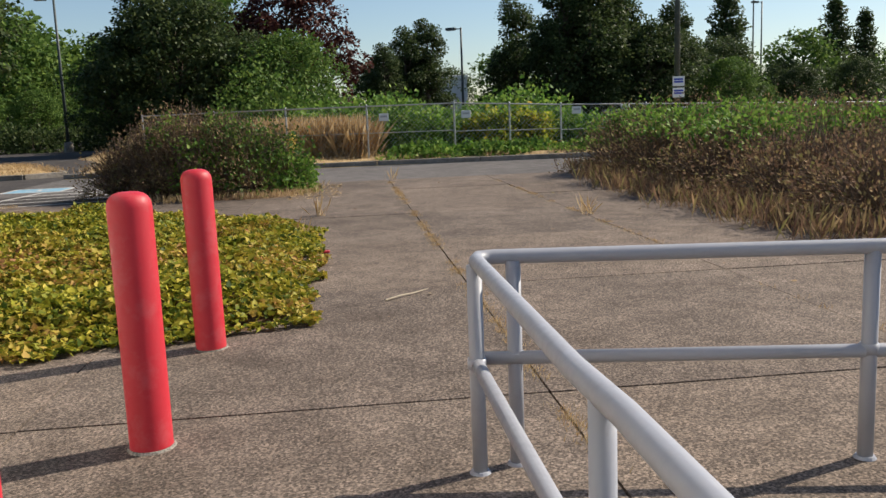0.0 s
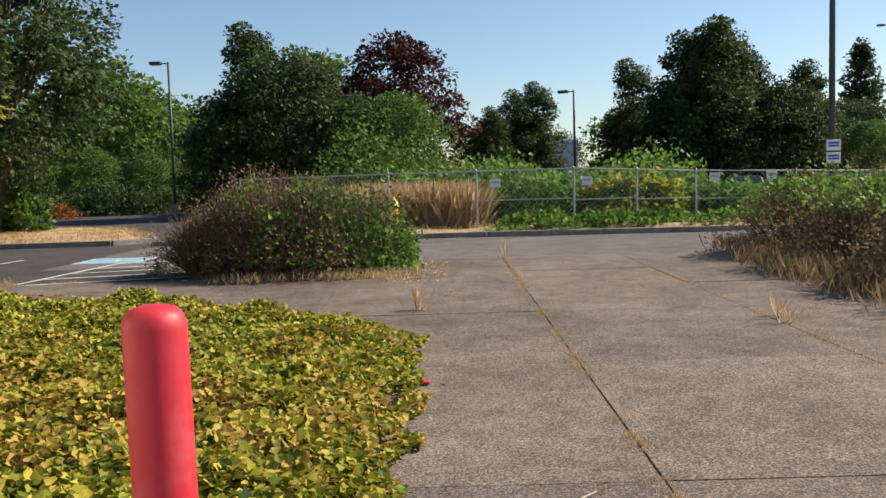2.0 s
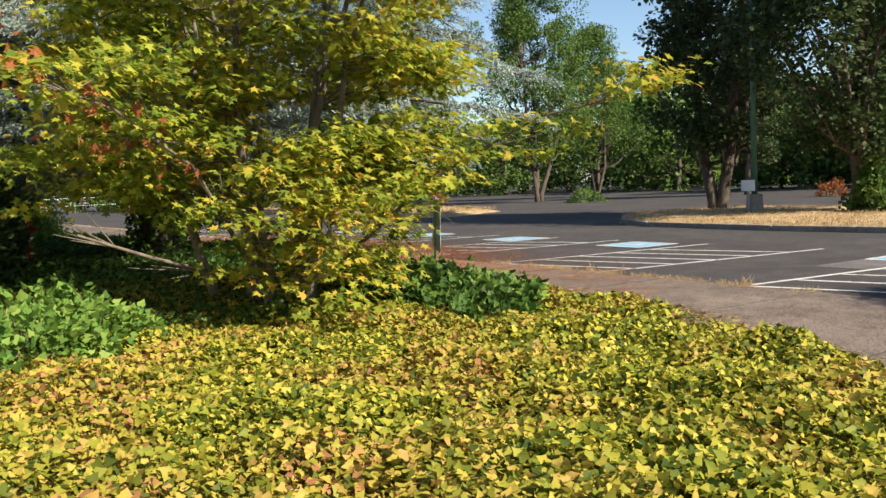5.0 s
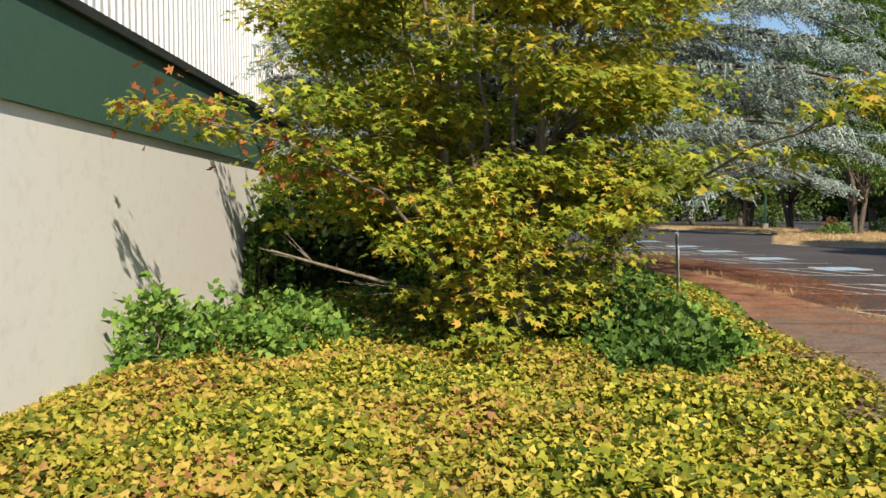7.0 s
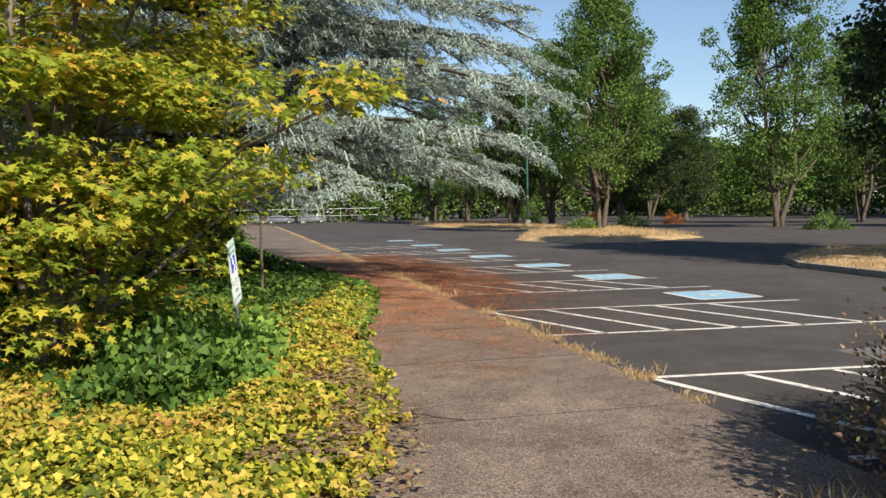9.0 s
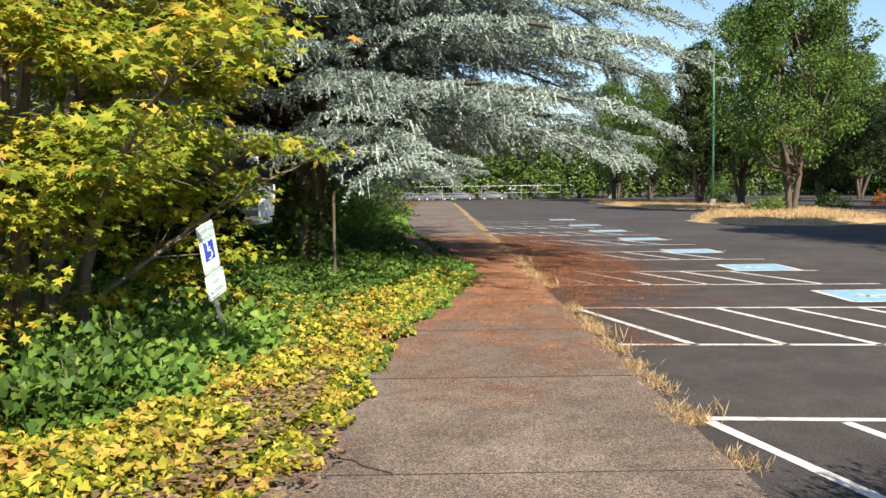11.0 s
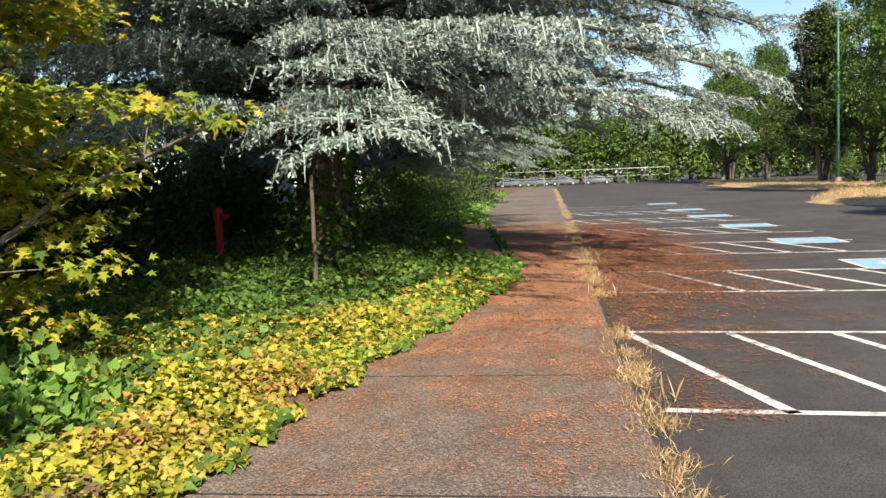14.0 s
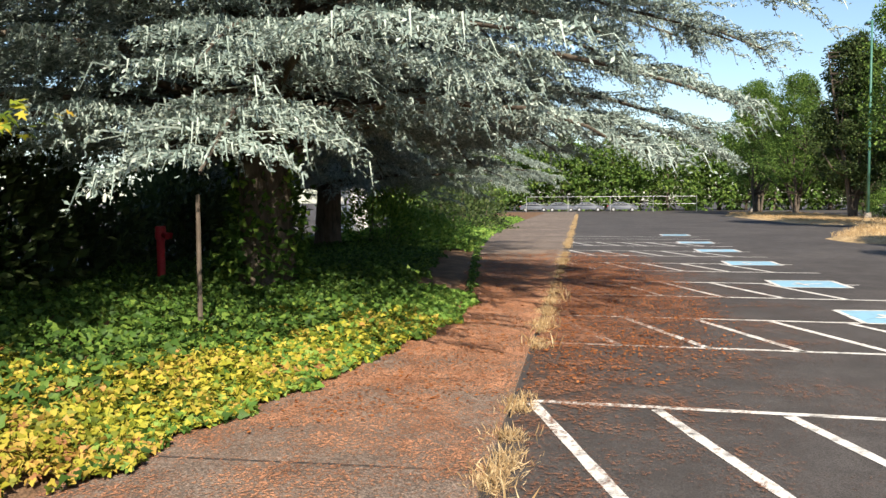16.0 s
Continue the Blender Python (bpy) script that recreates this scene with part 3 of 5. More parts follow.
add_tube(sym, [(0.02, 0.006, 0.0), (-0.025, 0.006, 0.0)], [0.005] * 2, 6)
r = bmesh.ops.create_uvsphere(sym, u_segments=8, v_segments=6, radius=0.011)
bmesh.ops.translate(sym, vec=(0.022, 0.004, 0.045), verts=r["verts"])
part("wheelchair_symbol", sym, M_SIGN, up)
lettering("VAN", 0.062, 0, 0.03, 0.005, M_SIGNGREEN, dn)
lettering("ACCESSIBLE", 0.046, 0, -0.055, 0.005, M_SIGNGREEN, dn)
for z, pl in ((0.2, up), (-0.2, up), (0.09, dn), (-0.1, dn)):
    part("bolt", tube([(0, 0.003, z), (0, 0.01, z)], [0.009, 0.006], 8), M_GALV, pl).matrix_basis = Matrix()

# thin bare stake near the cedar
stake = thing("stake", -16.0, 13.75, 0, "thin dark wooden stake standing in ivy", "stake")
part("shaft", tube([(0, 0, -0.1), (0.01, 0, 0.8), (0.03, 0.01, 1.75)], [0.03, 0.028, 0.024], 8), M_BARK, stake)

# ---- lamp posts ----
def lamp_post(x, y, h, mat, label, rz=0, arm=0.9, base=0.6):
    lp = thing("lamp_post", x, y, 0, label, "lamp post", "parking lot lamp posts", "", rz)
    part("base", tube([(0, 0, -0.1), (0, 0, base), (0, 0, base + 0.03)], [0.32, 0.28, 0.22], 16), M_CURB, lp, "stained concrete base")
    part("pole", tube([(0, 0, base), (0, 0, h * 0.5), (0, 0, h)], [0.11, 0.09, 0.07], 12), mat, lp, smooth=True)
    part("arm", tube([(0, 0, h - 0.1), (arm * 0.6, 0, h - 0.06)], [0.04, 0.035], 8), mat, lp)
    head = part("lamp_head", box(arm * 0.5, arm * 0.5 + 0.75, -0.2, 0.2, h - 0.16, h + 0.04, 0.03), mat, lp)
    part("lens", box(arm * 0.5 + 0.06, arm * 0.5 + 0.7, -0.16, 0.16, h - 0.175, h - 0.162), M_SIGN, head)
    return lp


L = lamp_post(-76.0, 39.3, 15.0, M_POLE, "tall green parking lot lamp post on a concrete base", 180)
copy_thing(L, pose(-131, 41.3, 0, 0, 0, 180))
copy_thing(L, pose(-112, 75, 0, 0, 0, 90))
lamp_post(-20.6, 33.8, 13.0, M_POLE, "green lamp post on a dark concrete footing in dry grass", 150, 0.9, 0.8)
lamp_post(-18.6, 59.2, 9.9, M_DARKPOLE, "grey lamp post with a flat shoebox head before dark trees", 180)
lamp_post(8.8, 66, 8.0, M_DARKPOLE, "dark lamp post among far trees", 150)
P = lamp_post(11.5, 29.9, 13.0, M_DARKPOLE, "dark green lamp post carrying small notices", 0)
for z in (1.95, 2.35):
    nb = part("notice", box(-0.22, 0.22, -0.14, -0.12, z - 0.17, z + 0.17, 0.005), M_SIGN, P, "small white notice with faded blue print")
    for k in (0.07, -0.02):
        part("print_bar", box(-0.17, 0.17, -0.146, -0.1405, z + k - 0.03, z + k + 0.03), M_SIGNBLUE, nb)
lamp_post(47, 96, 17, M_DARKPOLE, "tall lamp post far across the road", 180)
lamp_post(46, 92, 12.5, M_DARKPOLE, "lamp post far across the road", 180)

# notice board on the island footing
bd = thing("notice_plate", -20.6, 33.55, 0, "small grey plate fixed before a lamp footing", "sign")
part("plate", box(-0.3, 0.3, -0.13, -0.1, 0.95, 1.35, 0.01), M_SIGN, bd)
part("leg", box(-0.03, 0.03, -0.1, -0.05, 0, 1.3), M_GALV, bd)

# ---- chain-link fence along the verge ----
def fence(pts, h, label, links=True, pitch=0.16, fall=0.0):
    f = thing("chain_link_fence", 0, 0, 0, label, "fence")
    tops = {}
    for x, y in pts:
        h = h - fall * (x > 3.5)
        p = part("post", tube([(x, y, 0), (x, y, h + 0.04)], [0.035, 0.035], 8), M_GALV, f)
        part("cap", tube([(x, y, h + 0.04), (x, y, h + 0.07)], [0.04, 0.015], 8), M_GALV, p)
        tops[x, y] = h
    for (x0, y0), (x1, y1) in zip(pts, pts[1:]):
        h = tops[x1, y1]
        part("top_rail", tube([(x0, y0, tops[x0, y0]), (x1, y1, h)], [0.024, 0.024], 6), M_GALV, f)
        part("mid_rail", tube([(x0, y0, h * 0.52), (x1, y1, h * 0.52)], [0.016, 0.016], 6), M_GALV, f)
        if links:
            bm = bmesh.new()
            ln = math.hypot(x1 - x0, y1 - y0)
            d, n = Vector(((x1 - x0) / ln, (y1 - y0) / ln, 0)), int(ln / pitch)
            for i in range(-int(h / pitch), n + 1):
                for s in (1, -1):
                    a0, a1 = i * pitch, i * pitch + h
                    z0, z1 = 0.05, h
                    lo, hi = max(a0, 0), min(a1, ln)
                    if hi - lo < 0.05:
                        continue
                    za, zb = z0 + (lo - a0) / h * (z1 - z0), z0 + (hi - a0) / h * (z1 - z0)
                    if s < 0:
                        za, zb = z1 - (za - z0), z1 - (zb - z0)
                    pa, pb = Vector((x0, y0, za)) + d * lo, Vector((x0, y0, zb)) + d * hi
                    w = Vector((0, 0, 0.004))
                    bm.faces.new([bm.verts.new(v) for v in (pa - w, pb - w, pb + w, pa + w)])
            part("chain_link", bm, M_GALV, f)
    return f


fe = fence([(-8.0, 33.5), (-5.0, 31.0), (-2.4, 29.3), (0.3, 28.8), (3.2, 28.5), (5.1, 28.6), (6.9, 28.7), (9.9, 28.7), (12.9, 28.7), (15.9, 28.7), (18.9, 28.7), (22, 28.7), (25, 28.7), (28, 28.7), (31, 28.7), (34, 28.7)], 1.85,
           "galvanised chain-link fence with small notices before green brambles", fall=0.085)
for x in (0.85, 3.6, 7.4, 9.1):
    nt_ = thing("fence_notice", x, 28.52, 0, "small white rectangular notice wired to a chain-link fence", "sign", "notices on the fence")
    part("plate", box(-0.16, 0.16, -0.02, -0.005, 1.35, 1.6, 0.004), M_METAL, nt_)
    part("print_bar", box(-0.11, 0.11, -0.026, -0.021, 1.47, 1.53), M_GALV, nt_)
fence([(-132, 10), (-132, 16), (-132, 22), (-132, 28), (-132, 34)], 2.2, "distant chain-link fence closing the parking lot", False)

# ---- hydrants ----
hy = thing("fire_hydrant", -2.2, 28.3, 0, "yellow fire hydrant standing in tall dry grass", "fire hydrant")
part("barrel", tube([(0, 0, 0), (0, 0, 0.06), (0, 0, 0.07), (0, 0, 0.85), (0, 0, 0.86), (0, 0, 0.9)], [0.2, 0.2, 0.14, 0.14, 0.19, 0.19], 16), M_YELLOW, hy)
part("bonnet", tube([(0, 0, 0.9), (0, 0, 1.02), (0, 0, 1.1), (0, 0, 1.16)], [0.17, 0.13, 0.06, 0.04], 16), M_YELLOW, hy)
for a in (0, 120, 240):
    part("outlet", tube([(0.1 * math.cos(radians(a)), 0.1 * math.sin(radians(a)), 0.65), (0.25 * math.cos(radians(a)), 0.25 * math.sin(radians(a)), 0.65)], [0.07, 0.075], 10), M_YELLOW, hy)
sp = thing("red_standpipe", -22.8, 9.75, 0, "red painted fire standpipe in the cedar's shade", "standpipe")
part("pipe", tube([(0, 0, 0), (0, 0, 0.9), (0, 0, 1.0), (0, 0, 1.2)], [0.08, 0.08, 0.11, 0.1], 14), M_RED, sp)
for s in (-1, 1):
    part("outlet", tube([(0, 0, 1.05), (0.1 * s, 0.2, 1.0)], [0.05, 0.06], 10), M_RED, sp)

# ---- far pale building ----
fb = thing("far_building", 0, 0, 0, "pale grey flat-roofed building behind distant trees", "building")
part("wall", box(8.0, 13.4, 95, 105, 0, 5.4), M_METAL, fb)
part("roof", box(7.9, 13.5, 94.8, 105.2, 5.4, 5.75, 0.03), M_STUCCO, fb)


# ---- cars ----
def car(x, y, rz, mat, label):
    c = thing("car", x, y, -0.03, label, "car", "parked cars", "", rz)
    bm = bmesh.new()
    prof = [(-2.2, 0.35), (-2.25, 0.75), (-2.1, 0.95), (-1.75, 1.0), (-1.15, 1.42), (0.1, 1.46), (0.95, 1.02), (1.95, 0.88), (2.2, 0.7), (2.2, 0.35)]
    secs = []
    for yy, k in ((-0.88, 0.92), (-0.8, 1.0), (0.8, 1.0), (0.88, 0.92)):
        secs.append([bm.verts.new((px, yy if pz < 1.0 else yy * 0.82, 0.3 + (pz - 0.3) * k)) for px, pz in prof])
    for a, b in zip(secs, secs[1:]):
        for i in range(len(prof)):
            j = (i + 1) % len(prof)
            bm.faces.new((a[i], a[j], b[j], b[i]))
    bm.faces.new(secs[0])
    bm.faces.new(secs[-1][::-1])
    bmesh.ops.recalc_face_normals(bm, faces=bm.faces)
    part("body", bm, mat, c)
    for s in (-1, 1):
        w = bmesh.new()
        w.faces.new([w.verts.new((px, s * (0.77 + 0.12 * (1.42 - pz) / 0.42), pz)) for px, pz in ((-1.55, 1.02), (0.75, 1.03), (0.1, 1.36), (-1.05, 1.34))])
        part("side_window", w, M_GLASS, c)
    for px, pxx in ((0.93, 0.14), (-1.72, -1.18)):
        w = bmesh.new()
        w.faces.new([w.verts.new(v) for v in ((px, -0.66, 1.05), (px, 0.66, 1.05), (pxx, 0.6, 1.43), (pxx, -0.6, 1.43))])
        bmesh.ops.translate(w, vec=(0.03 if px > 0 else -0.03, 0, 0.02), verts=w.verts)
        part("windscreen", w, M_GLASS, c)
    for wx in (-1.4, 1.35):
        for s in (-1, 1):
            t = part("wheel", tube([(wx, s * 0.7, 0.32), (wx, s * 0.92, 0.32)], [0.32, 0.32], 18), M_TYRE, c)
            part("rim", tube([(wx, s * 0.9, 0.32), (wx, s * 0.93, 0.32)], [0.2, 0.17], 14), M_GALV, t)
    for s in (-1, 1):
        part("headlight", box(2.05, 2.22, s * 0.66 - 0.14, s * 0.66 + 0.14, 0.66, 0.78, 0.02), M_SIGN, c)
        part("tail_light", box(-2.28, -2.1, s * 0.7 - 0.1, s * 0.7 + 0.1, 0.72, 0.9, 0.02), M_RED, c)
    return c


c0 = car(17.5, 38, 0, M_CAR, "dark grey parked saloon car beyond the fence")
copy_thing(c0, pose(15.0, 48, -0.03, 0, 0, 80))
copy_thing(c0, pose(31, 56, -0.03, 0, 0, 60))
c1 = car(27, 62, 20, M_CARW, "white parked car far across the road")
for i, (x, y, a) in enumerate([(10.5, 46, 85), (20.5, 50, 85), (-137, 11, 90), (-137, 15, 90), (-137.5, 19, 90), (-137, 24, 90), (44, 66, 10)]):
    copy_thing(c1 if i % 2 and x > 0 else c0, pose(x, y, -0.03, 0, 0, a))


# ---- trees ----
LEAF_OVAL2 = (np.array([(0, 0, 0), (0.42, 0.42, 0.06), (0, 1, 0), (-0.42, 0.42, 0.06)]), [(0, 1, 2, 3)])
def crown_profile(kind, h):
    if kind == "column":
        return np.minimum(1, h * 3.5 + 0.25) * np.sqrt(np.clip(1 - h, 0, 1)) ** 0.8
    if kind == "conifer":
        return np.clip(1.02 - h, 0.02, 1) ** 0.9
    return np.sqrt(np.clip(1 - (2 * h - 0.85) ** 2 / 1.33, 0.02, 1))


def tree(name, label, height, bottom, radius, kind, mat, count, size, bark=M_BARK, stems=1, clumps=120, shape=LEAF_CLUMP, spread=0.3):
    """A tree at the origin: stems and limbs in one mesh, the crown of leaves in another."""
    t = thing(name, 0, 0, 0, label, "tree")
    bm = bmesh.new()
    tr = 0.022 * height
    tops = []
    for s in range(stems):
        a = s * math.tau / stems + rng.uniform(0, 1)
        lean = 0.0 if stems == 1 else 0.13 * height
        bx, by = (0, 0) if stems == 1 else (0.16 * math.cos(a), 0.16 * math.sin(a))
        pts = [(bx, by, -0.15), (bx * 1.1, by * 1.1, 0.4)]
        for k in range(1, 6):
            f = k / 5
            pts.append((bx + lean * f * math.cos(a) + rng.normal(0, 0.012 * height), by + lean * f * math.sin(a) + rng.normal(0, 0.012 * height), height * 0.92 * f))
        k = 1.0 / math.sqrt(stems)
        add_tube(bm, pts, [tr * k * q for q in (1.5, 1.05, 0.9, 0.72, 0.55, 0.35, 0.1)], 8)
        tops.append(pts)
    h = rng.beta(1.3, 1.2, clumps)
    R = crown_profile(kind, h) * radius
    q = rng.uniform(0.35, 1.0, clumps) ** 0.6 * (1 + 0.22 * rng.normal(size=clumps))
    a = rng.uniform(0, math.tau, clumps)
    c = np.stack([R * q * np.cos(a), R * q * np.sin(a), bottom + h * (height - bottom)], 1)
    for i in range(0, clumps, 3):
        stem = tops[i % stems]
        z0 = max(0.25 * height * 0.5, c[i, 2] - 0.55 * R[i] - 0.05 * height)
        f = min(0.98, z0 / (height * 0.92)) * 5 + 1
        k0 = int(f)
        p0 = Vector(stem[k0]).lerp(Vector(stem[min(k0 + 1, 6)]), f - k0)
        p1 = Vector(c[i])
        mid = p0.lerp(p1, 0.5) + Vector((0, 0, -0.04 * height))
        add_tube(bm, [p0, mid, p1], [tr * 0.3, tr * 0.2, tr * 0.06], 5)
    part("trunk", bm, bark, t, smooth=True)
    per = count // clumps
    cr = spread * radius * rng.uniform(0.55, 1.25, clumps)
    d = rand_dirs(per * clumps)
    rad = rng.uniform(0.25, 1.0, per * clumps) ** 0.5
    idx = np.repeat(np.arange(clumps), per)
    off = d * (rad * cr[idx])[:, None] * np.array([1, 1, 0.75])
    pos = c[idx] + off
    along = d + 0.7 * rand_dirs(len(pos)) + np.array([0, 0, -0.25])
    nrm = d * 0.6 + 0.5 * rand_dirs(len(pos)) + np.array([0, 0, 0.7])
    me = leaves_mesh("crown", pos, along, nrm, size * rng.uniform(0.6, 1.25, len(pos)), shape)
    link_mesh("crown", me, mat, t)
    return t


def put(ob, x, y, rz=0, s=1.0, sz=None):
    return copy_thing(ob, pose(x, y, 0, 0, 0, rz) @ Matrix.Diagonal((s, s, sz or s, 1)))


def place(ob, x, y, rz=0, s=1.0, sz=None):
    ob.matrix_basis = pose(x, y, 0, 0, 0, rz) @ Matrix.Diagonal((s, s, sz or s, 1))
    return ob


lotA = tree("tree", "tall dark broadleaf tree on a dry parking island", 15, 2.6, 3.6, "column", M_TREE, 34000, 0.2, stems=2, clumps=220, shape=LEAF_OVAL2, spread=0.22)
lotB = tree("tree", "tall dark broadleaf tree with low shoots at its trunk", 15, 2.2, 4.6, "column", M_TREE, 34000, 0.2, clumps=220, shape=LEAF_OVAL2, spread=0.22)
lotC = tree("tree", "upright green parking lot tree with several stems", 12.5, 2.4, 4.2, "column", M_TREELIGHT, 40000, 0.15, stems=3, clumps=150, shape=LEAF_OVAL2, spread=0.24)
farD = tree("tree", "large dense dark green tree in a distant belt", 11, 0.6, 5.2, "round", M_TREE, 17000, 0.28, clumps=170, shape=LEAF_OVAL2, spread=0.23)
farE = tree("tree", "dense mid-green tree in a distant belt", 9.5, 0.6, 4.4, "round", M_TREELIGHT, 14000, 0.27, clumps=150, shape=LEAF_OVAL2, spread=0.23)
beltG = tree("tree", "mid-green tree in a far belt", 11, 0.4, 5.2, "round", M_TREELIGHT, 5200, 0.5, clumps=110, shape=LEAF_OVAL2, spread=0.25)
farF = tree("tree", "slender dark green tree with a spired crown", 13, 0.8, 3.3, "column", M_TREE, 14000, 0.26, clumps=150, shape=LEAF_OVAL2, spread=0.25)
conif = tree("conifer", "dark conifer standing far away", 14, 1.0, 3.6, "conifer", M_TREE, 9000, 0.32, clumps=150, shape=LEAF_OVAL2, spread=0.22)
maroon = tree("tree", "maroon-leaved tree among dark green ones", 11, 2.0, 4.0, "round", M_MAROON, 15000, 0.27, clumps=170, shape=LEAF_OVAL2, spread=0.24)

place(lotA, -24.3, 36.2, 0)
place(lotB, -17.2, 35.2, 40)
place(lotC, -56.7, 38.2, 20, 1.1, 1.34)
place(maroon, -3.9, 62, 0, 1.02)
place(farD, -9.6, 51, 0, 0.8)
place(farE, -3.2, 47, 0, 0.62)
place(farF, -12.2, 54, 60, 0.84)
place(beltG, -14, 92, 0)
place(conif, 57, 96, 0, 0.95)
for ob, x, y, rz, s in [
        (lotB, -70, 46, 70, 1.0), (lotC, -56, 52, 250, 1.1), (lotA, -82, 40, 90, 1.0), (lotC, -101, 40, 70, 0.85), (lotC, -124, 41, 10, 0.9), (lotB, -84, 60, 30, 0.8), (lotC, -62, 64, 200, 0.95), (lotA, -43, 62, 100, 0.9), (lotC, -40, 76, 140, 1.0), (lotC, -104, 66, 240, 1.0),
        (farD, -13.2, 51, 80, 0.62), (farD, -6.2, 50, 150, 0.72), (farF, -8.6, 57, 10, 0.72), (farE, -22, 64, 30, 0.7), (farE, -27, 66, 80, 0.8), (farE, -32, 70, 10, 0.9),
        (farF, 5.0, 74, 0, 0.8), (farF, 7.0, 75, 50, 0.86), (farD, 3.4, 76, 10, 0.75), (farE, 13.4, 82, 90, 0.55), (farF, 3.0, 71, 20, 0.66), (farD, 6.0, 78, 10, 0.8),
        (farF, 15.2, 60, 0, 0.98), (farD, 16.6, 62, 30, 0.98), (farF, 18.4, 62, 60, 1.05), (farF, 20.6, 64, 100, 0.95), (farD, 22.2, 62, 70, 0.85), (farF, 13.0, 66, 60, 0.9), (farF, 24.6, 63, 140, 0.82), (farF, 17.2, 60, 200, 1.05), (farD, 19.5, 66, 20, 1.0), (farD, 25.5, 66, 120, 0.8),
        (lotC, -81, 43.5, 130, 1.05), (lotB, -99, 45, 20, 0.9), (farE, -112, 50, 0, 0.9), (lotC, -112, 38, 160, 0.9),
        (farE, 27.5, 60, 0, 0.78), (farD, 33, 74, 0, 0.8), (conif, 35.5, 78, 50, 0.95), (conif, 62, 98, 80, 0.9), (farE, 38, 76, 90, 0.55), (farD, 44, 80, 20, 0.55), (farD, 51, 82, 50, 0.62), (farE, 57, 80, 70, 0.7), (farD, 62, 72, 10, 0.85)]:
    put(ob, x, y, rz, s)
r = random.Random(5)
for i in range(34):
    x = -165 + i * 4.6 + r.uniform(-2, 2)
    put(beltG, x, 98 + 14 * math.sin(i * 1.7) + r.uniform(-4, 4), r.uniform(0, 360), r.uniform(0.9, 1.3))
for i in range(24):
    put(beltG, -150 + r.uniform(-6, 3), 2 + i * 4.2, r.uniform(0, 360), r.uniform(0.85, 1.2))
for i in range(10):
    put((farE, beltG)[i % 2], -66 - i * 7, 3 + r.uniform(-2, 2), r.uniform(0, 360), r.uniform(0.7, 1.0))
for i in range(16):
    put(beltG, -120 + i * 5.5, 128 + r.uniform(-6, 6), r.uniform(0, 360), r.uniform(1.0, 1.3))
for i in range(9):
    put((farE, beltG)[i % 2], -58 + i * 4.0, 80 + r.uniform(-5, 5), r.uniform(0, 360), r.uniform(0.75, 1.0))

for i in range(20):
    put((farD, beltG, farE)[i % 3], 3 + i * 3.6 + r.uniform(-1, 1), (112 if 0 < i < 4 else 84) + i * 0.3 + r.uniform(-3, 3), r.uniform(0, 360), r.uniform(0.62, 0.82))


def shrub(name, label, pts, mat, count, size, shape=LEAF_OVAL, twigs=0, twig_mat=None, category="shrub", up=0.3, kind=""):
    """A shrub made of overlapping leafy mounds; pts: x, y, z, rx, ry, rz of each."""
    s = thing(name, 0, 0, 0, label, category, "", kind)
    vol = np.array([p[3] * p[4] * p[5] for p in pts]) ** 0.7
    n = (vol / vol.sum() * count).astype(int)
    P, A, N = [], [], []
    for (x, y, z, rx, ry, rz), k in zip(pts, n):
        d = rand_dirs(k)
        d[:, 2] = np.abs(d[:, 2]) * 1.0 - 0.25 * rng.uniform(size=k)
        lump = 1 + 0.18 * np.sin(5 * d[:, 0] + 3 * d[:, 1] + x) + 0.15 * np.sin(7 * d[:, 2] + 5 * d[:, 1] + y) + 0.1 * rng.normal(size=k)
        p = np.array([x, y, z]) + d * lump[:, None] * (rng.uniform(0.45, 1, k) ** 0.4)[:, None] * np.array([rx, ry, rz])
        P.append(p)
        A.append(d + 0.8 * rand_dirs(k) + np.array([0, 0, up]))
        N.append(d + 0.5 * rand_dirs(k) + np.array([0, 0, 0.6]))
    P, A, N = np.concatenate(P), np.concatenate(A), np.concatenate(N)
    P[:, 2] = np.maximum(P[:, 2], 0.03)
    link_mesh("foliage", leaves_mesh("foliage", P, A, N, size * rng.uniform(0.6, 1.3, len(P)), shape), mat, s)
    bm = bmesh.new()
    for (x, y, z, rx, ry, rz) in pts:
        for k in range(max(3, twigs // len(pts))):
            a, e = rng.uniform(0, math.tau), rng.uniform(0.15, 1.5)
            f = rng.uniform(0.8, 1.12)
            tip = Vector((x + rx * f * math.cos(a) * math.cos(e), y + ry * f * math.sin(a) * math.cos(e), max(0.1, z + rz * f * math.sin(e))))
            root = Vector((x + 0.3 * rx * math.cos(a), y + 0.3 * ry * math.sin(a), 0.0))
            m = root.lerp(tip, 0.55) + Vector((rng.normal(0, 0.06), rng.normal(0, 0.06), 0.1))
            add_tube(bm, [root, m, tip], [0.014, 0.009, 0.003], 4, False)
    tagged(part("twig_mass", bm, twig_mat or M_TWIG, s), kind="stuff")
    return s


